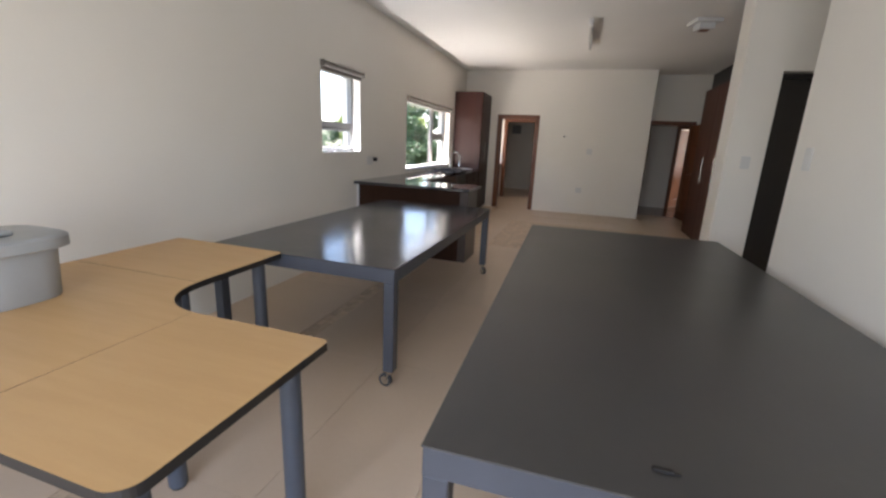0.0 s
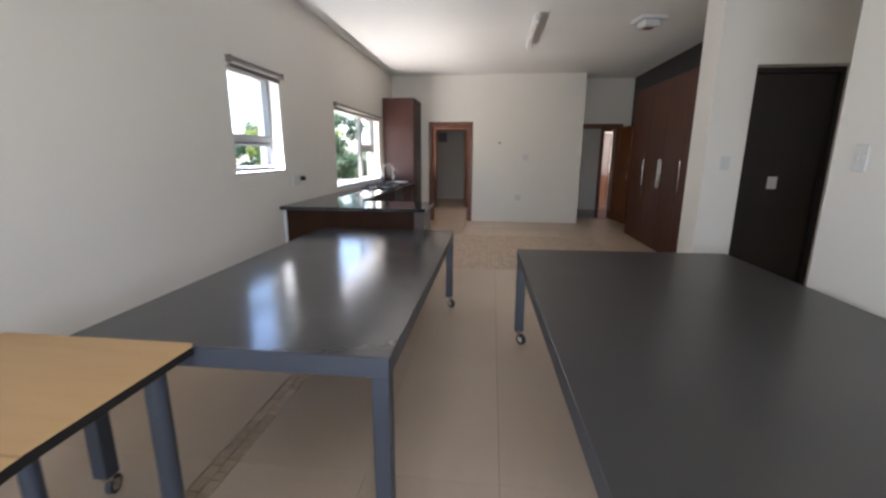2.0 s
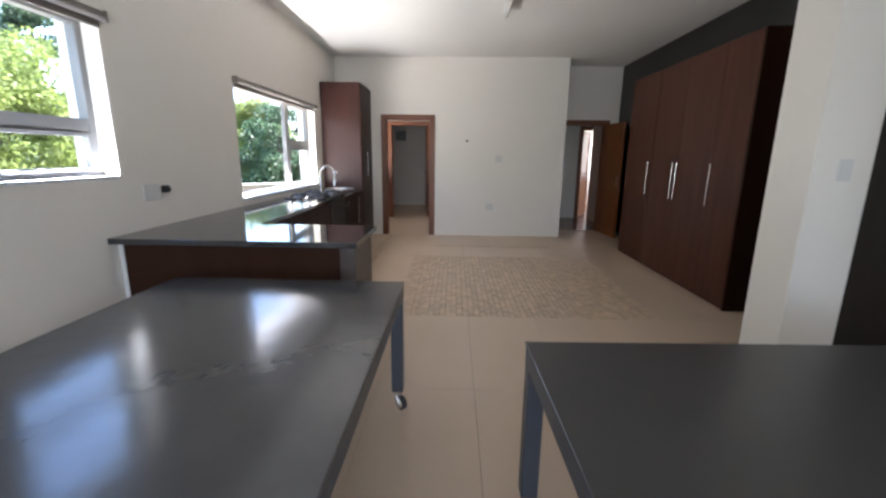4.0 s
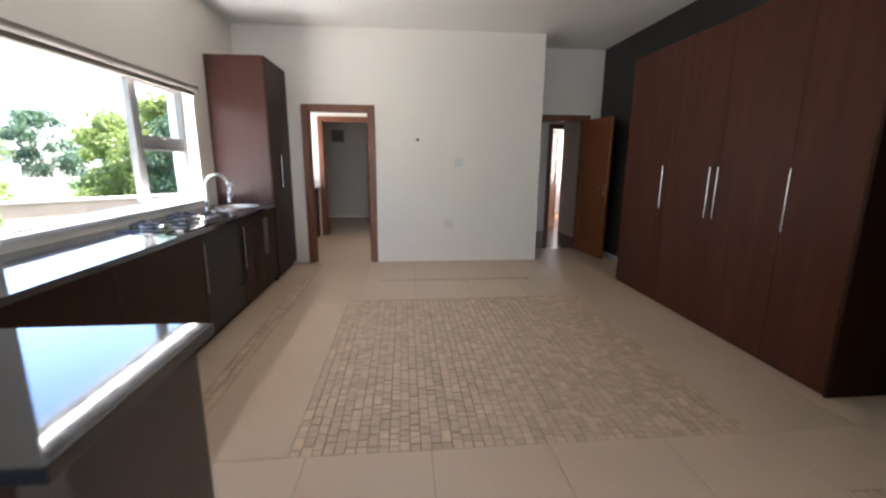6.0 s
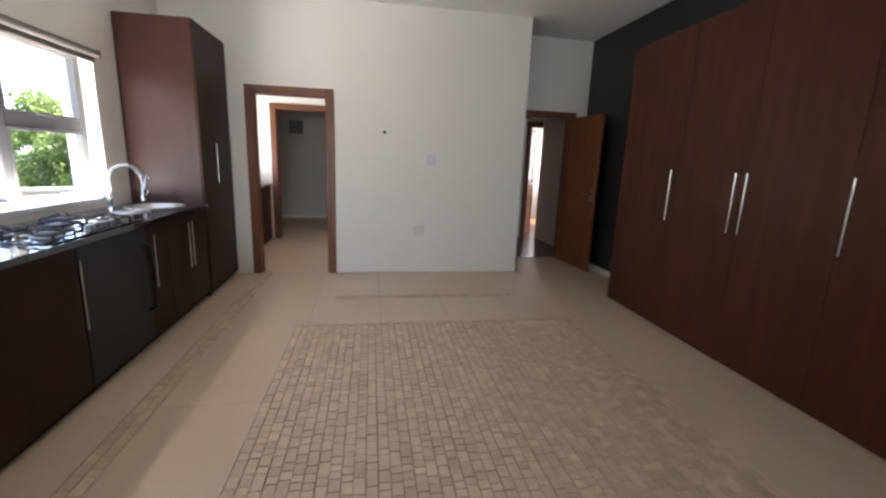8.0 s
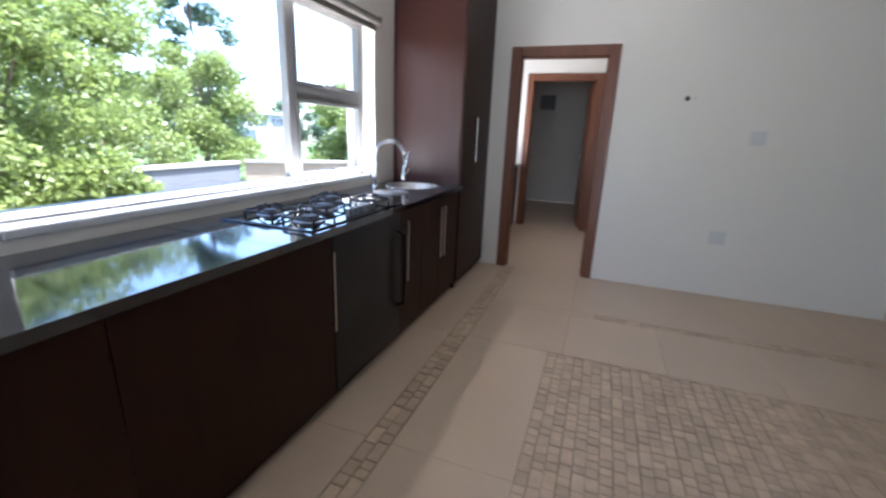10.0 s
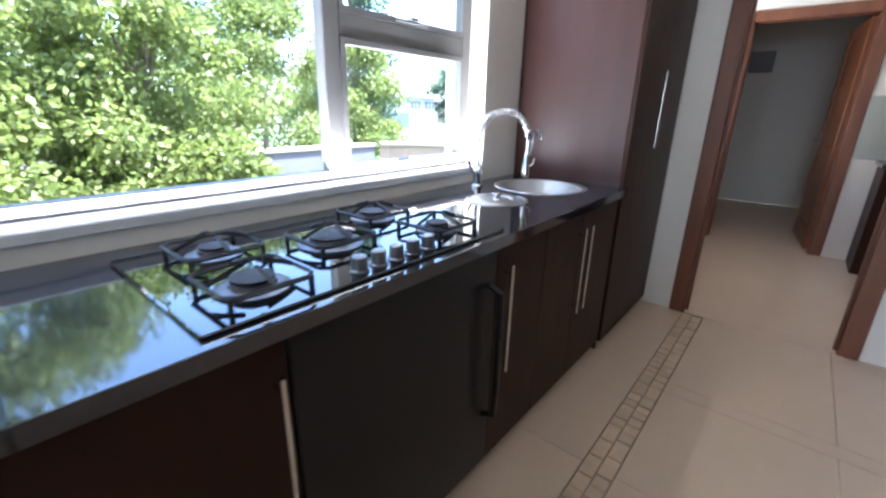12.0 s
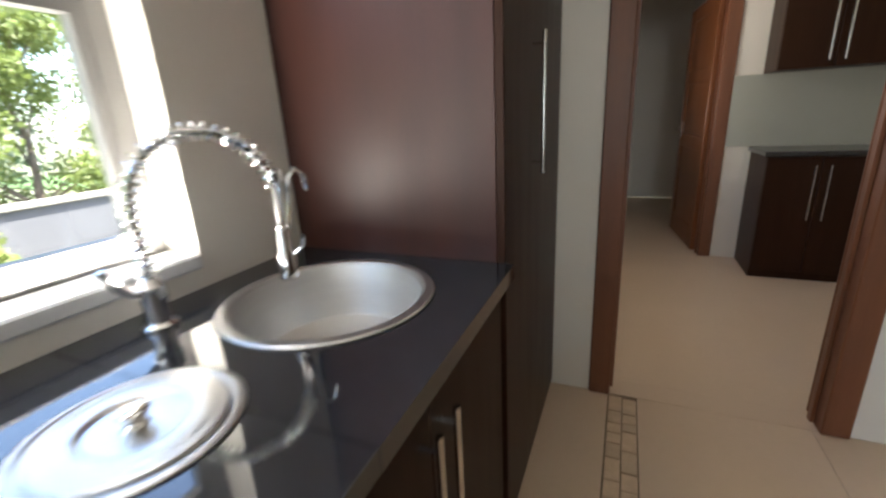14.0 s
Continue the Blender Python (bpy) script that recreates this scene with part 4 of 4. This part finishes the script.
def lay(x, y, w, l, single, turn=0.0):
    z = rng.uniform(-0.0015, 0.0012)
    tilt = rng.uniform(-0.006, 0.006)
    if single:
        ob = new("mosaic_tile", tile_mesh(w, l))
        ob.parent = fl_
        ob.matrix_basis = pose(x, y, z, math.degrees(tilt), 0, turn)
    else:
        c, s = math.cos(radians(turn)), math.sin(radians(turn))
        n = len(joined_v)
        for h, b in ((-0.008, 0), (-0.002, 0), (0.0, 0.0025)):
            for sx, sy in ((-1, -1), (1, -1), (1, 1), (-1, 1)):
                u, v = sx * (w / 2 - b), sy * (l / 2 - b)
                joined_v.append((x + u * c - v * s, y + u * s + v * c, h + z + tilt * v))
        for r in (0, 4):
            for k in range(4):
                joined_f.append((n + r + k, n + r + (k + 1) % 4, n + r + 4 + (k + 1) % 4, n + r + 4 + k))
        joined_f.append((n + 8, n + 9, n + 10, n + 11))


cols = 45
pitch = (MX1 - MX0) / cols
count = 0
for c in range(cols):
    x = MX0 + pitch * (c + 0.5) + rng.uniform(-0.001, 0.001)
    y = MY0
    while y < MY1 - 0.02:
        l = min(rng.choice(LENGTHS), MY1 - y)
        single = y < 6.3 and -0.95 < x < 0.75 and count < 290
        count += single
        lay(x, y + l / 2, pitch - 0.0027 - rng.choice((0, 0.001)), l - 0.0027, single)
        y += l


def strip(x0, x1, y0, y1, along, rows):
    at, end = (y0, y1) if along == "y" else (x0, x1)
    lo, hi = (x0, x1) if along == "y" else (y0, y1)
    for r in range(rows):
        b, w = at, (hi - lo) / rows
        while b < end - 0.02:
            l = min(rng.choice((0.05, 0.06, 0.08, 0.11)), end - b)
            a = lo + w * (r + 0.5)
            lay(*((a, b + l / 2) if along == "y" else (b + l / 2, a)), w - 0.004, l - 0.004, False, 0 if along == "y" else 90)
            b += l


strip(SX0 + 0.002, SX1 - 0.002, -1.6, 9.78, "y", 2)
strip(-0.85, 0.95, YS0 + 0.002, YS1 - 0.002, "x", 2)
slab(-1.655, -0.85, YS0, YS1)
slab(0.95, 2.47, YS0, YS1)
strip(1.382, 2.47, 5.252, 5.373, "x", 2)
me = bpy.data.meshes.new("mosaic_rest")
me.from_pydata(joined_v, [], joined_f)
me.materials.append(M["mosaic_rest"])
rest = new("mosaic_rest", me)
rest.parent = fl_
tagged(rest, "travertine mosaic chips set in strips", kind="stuff")

# outdoors
GZ = -0.55
tagged(part("ground", B(-400, 400, -400, 400, GZ - 0.3, GZ), "ground"), "sunlit garden soil reaching the horizon", "ground", kind="structure")
# paving below the sills, out of view, kept pale to bounce sunlight indoors
tagged(part("paving", B(-6.0, XL - 0.25, -3, 13.2, GZ, GZ + 0.03), "paving"), "pale unseen paving assumed along the house", "paving", kind="structure")
tagged(part("lawn", B(-30, -6, 16.8, 50, GZ, GZ + 0.04), "lawn"), "green lawn beyond the garden wall", "lawn", kind="structure")
gw = thing("garden_wall", (-9.0, 11, GZ), "grey rendered garden wall with a pale coping", "wall")
part("wall_body", B(-9.2, -9.0, 5.0, 13.4, GZ, 0.40), "outer_wall", gw)
part("coping", B(-9.25, -8.95, 5.0, 13.42, 0.4005, 0.47, bevel=0.01), "coping", gw)
gs = thing("garden_wall", (-9.0, 13.6, GZ), "sand-coloured rendered garden wall", "wall")
part("wall_body", B(-9.0, -1.0, 13.5, 13.7, GZ, 0.42), "sand_wall", gs)
part("coping", B(-9.0, -1.0, 13.45, 13.75, 0.4205, 0.49, bevel=0.01), "coping", gs)
gs.matrix_basis = pose(-9.02, 13.6, GZ, 0, 0, 42)


def leaf_mesh(name, clumps, per, size, mat, parent, seed, label):
    g = np.random.default_rng(seed)
    cs = np.repeat(np.array([c[:3] for c in clumps]), per, 0)
    rs = np.repeat(np.array([c[3] for c in clumps]), per, 0)
    n = len(cs)
    d = g.normal(size=(n, 3))
    d /= np.linalg.norm(d, axis=1)[:, None]
    p = cs + d * (rs * g.uniform(0.1, 1.0, n) ** 0.5)[:, None] * np.array([1, 1, 0.75])
    a = g.normal(size=(n, 3)) + d * 0.4
    a[:, 2] -= 0.5
    a /= np.linalg.norm(a, axis=1)[:, None]
    b = np.cross(a, g.normal(size=(n, 3)))
    b /= np.linalg.norm(b, axis=1)[:, None] + 1e-9
    s = size * g.uniform(0.6, 1.4, n)[:, None]
    v = np.stack([p, p + a * s * 0.5 + b * s * 0.3, p + a * s, p + a * s * 0.5 - b * s * 0.3], 1).reshape(-1, 3)
    f = np.arange(4 * n).reshape(-1, 4)
    me = bpy.data.meshes.new(name)
    me.from_pydata(v.tolist(), [], f.tolist())
    me.materials.append(M[mat])
    ob = new(name, me)
    ob.parent = parent
    ob.matrix_parent_inverse = pose_inverse(parent)
    return tagged(ob, label, kind="stuff")


def tree(x, y, height, spread, mat, seed, label, leaf=0.16, clumps=34, per=150, low=0.25, name="tree"):
    g = random.Random(seed)
    t = thing(name, (x, y, GZ), label, name, "garden trees")
    bm = bmesh.new()
    trunk = [(x + 0.1 * math.sin(i + seed), y + 0.1 * math.cos(1.7 * i + seed), GZ + height * 0.75 * i / 6) for i in range(7)]
    for i in range(6):
        cyl(bm, trunk[i], trunk[i + 1], 0.035 * height * (1 - i / 7) * 0.5, 0.035 * height * (1 - (i + 1) / 7) * 0.5, 8)
    cl = []
    for i in range(clumps):
        a, r, h = g.uniform(0, 6.283), spread * math.sqrt(g.uniform(0.03, 1)), g.uniform(low, 1.0)
        r *= 1.0 - 0.55 * max(0, h - 0.55) / 0.45
        c = (x + r * math.cos(a), y + r * math.sin(a), GZ + height * h, spread * g.uniform(0.2, 0.38))
        cl.append(c)
        if i % 3 == 0:
            cyl(bm, trunk[min(5, int(h * 6))], c[:3], 0.02 * height * 0.3, 0.012, 6)
    part("trunk", bm, "bark", t)
    leaf_mesh("crown", cl, per, leaf, mat, t, seed, "uneven leafy crown")
    return t


BRIGHT, BLUE = "leaves", "leaves_dark"
for x, y, h, sp, mat, label, leaf, cl, per, low in (
    (-7.4, 6.4, 5.0, 1.6, BRIGHT, "dense bright green garden shrub tree by the wall", 0.085, 70, 620, 0.03),
    (-7.6, 8.6, 3.3, 1.35, BRIGHT, "low bright green bush by the garden wall", 0.08, 66, 560, 0.02),
    (-7.8, 3.9, 5.6, 1.9, BRIGHT, "tall bright green garden tree", 0.10, 56, 420, 0.05),
    (-10.9, 8.4, 5.6, 1.8, BRIGHT, "green garden tree past the wall", 0.10, 56, 420, 0.08),
    (-11.6, 12.2, 4.9, 1.7, BRIGHT, "feathery green garden tree past the wall", 0.09, 56, 420, 0.06),
    (-13.0, 16.0, 3.9, 1.7, BRIGHT, "feathery yellow-green bush past the wall", 0.10, 56, 420, 0.03),
    (-16.5, 19.0, 8.2, 1.5, BLUE, "tall slim blue-green garden tree", 0.14, 50, 300, 0.12),
    (-16.5, 12.5, 7.4, 2.2, BLUE, "tall blue-green garden tree", 0.14, 50, 300, 0.1),
    (-16.5, 6.5, 7.2, 2.6, BLUE, "broad blue-green garden tree", 0.16, 44, 260, 0.1),
    (-11.5, 0.5, 6.5, 2.6, BRIGHT, "broad green garden tree", 0.16, 44, 240, 0.1),
    (-13.0, 24.0, 3.7, 1.9, BRIGHT, "round green tree by the lawn", 0.14, 50, 300, 0.04),
    (-10.4, 23.0, 4.3, 1.9, BRIGHT, "leafy green tree by the lawn", 0.14, 50, 300, 0.04),
    (-8.4, 21.5, 4.0, 1.8, BLUE, "dark green tree by the lawn", 0.14, 50, 300, 0.04),
    (-15, 33, 5.0, 2.6, BRIGHT, "distant green tree beyond the lawn", 0.26, 40, 180, 0.08),
    (-22, 39, 4.5, 2.6, BLUE, "distant dark green tree beyond the lawn", 0.26, 40, 180, 0.08),
    (-42, 33, 5.5, 3.0, BRIGHT, "distant broad green tree", 0.3, 40, 180, 0.08),
    (-38, 52, 6.5, 3.5, BLUE, "distant broad dark green tree", 0.3, 40, 180, 0.08),
):
    tree(x, y, h, sp, mat, int(abs(x * 7 + y * 13)), label, leaf, cl, per, low)

hs = thing("white_house", (-36, 40, GZ), "white two-storey house with dark windows far off", "house")
part("wall", B(-44, -34, 36, 44, GZ, 2.3), "house_white", hs)
part("lean_to", B(-33.995, -31, 37, 41, GZ, 0.9), "house_white", hs, "low white wing")
part("roof", B(-44.3, -33.7, 35.7, 44.3, 2.3005, 2.5, bevel=0.04), "house_white", hs)
for y in (37.2, 40.2, 42.4):
    for z in (0.0, 1.25):
        if z > 0.5 or y > 41:
            wnd = part("window", B(-33.99, -33.93, y, y + 1.5, z, z + 0.7), "house_pane", hs)
            for k in (0.45, 0.95):
                part("window_frame", B(-33.929, -33.90, y + k, y + k + 0.06, z, z + 0.7), "house_white", wnd)
for x in (-42, -39, -36.5):
    for z in (-0.2, 1.25):
        wnd = part("window", B(x, x + 1.4, 35.93, 35.99, z, z + 0.8), "house_pane", hs)
        part("window_frame", B(x + 0.66, x + 0.72, 35.90, 35.929, z, z + 0.8), "house_white", wnd)
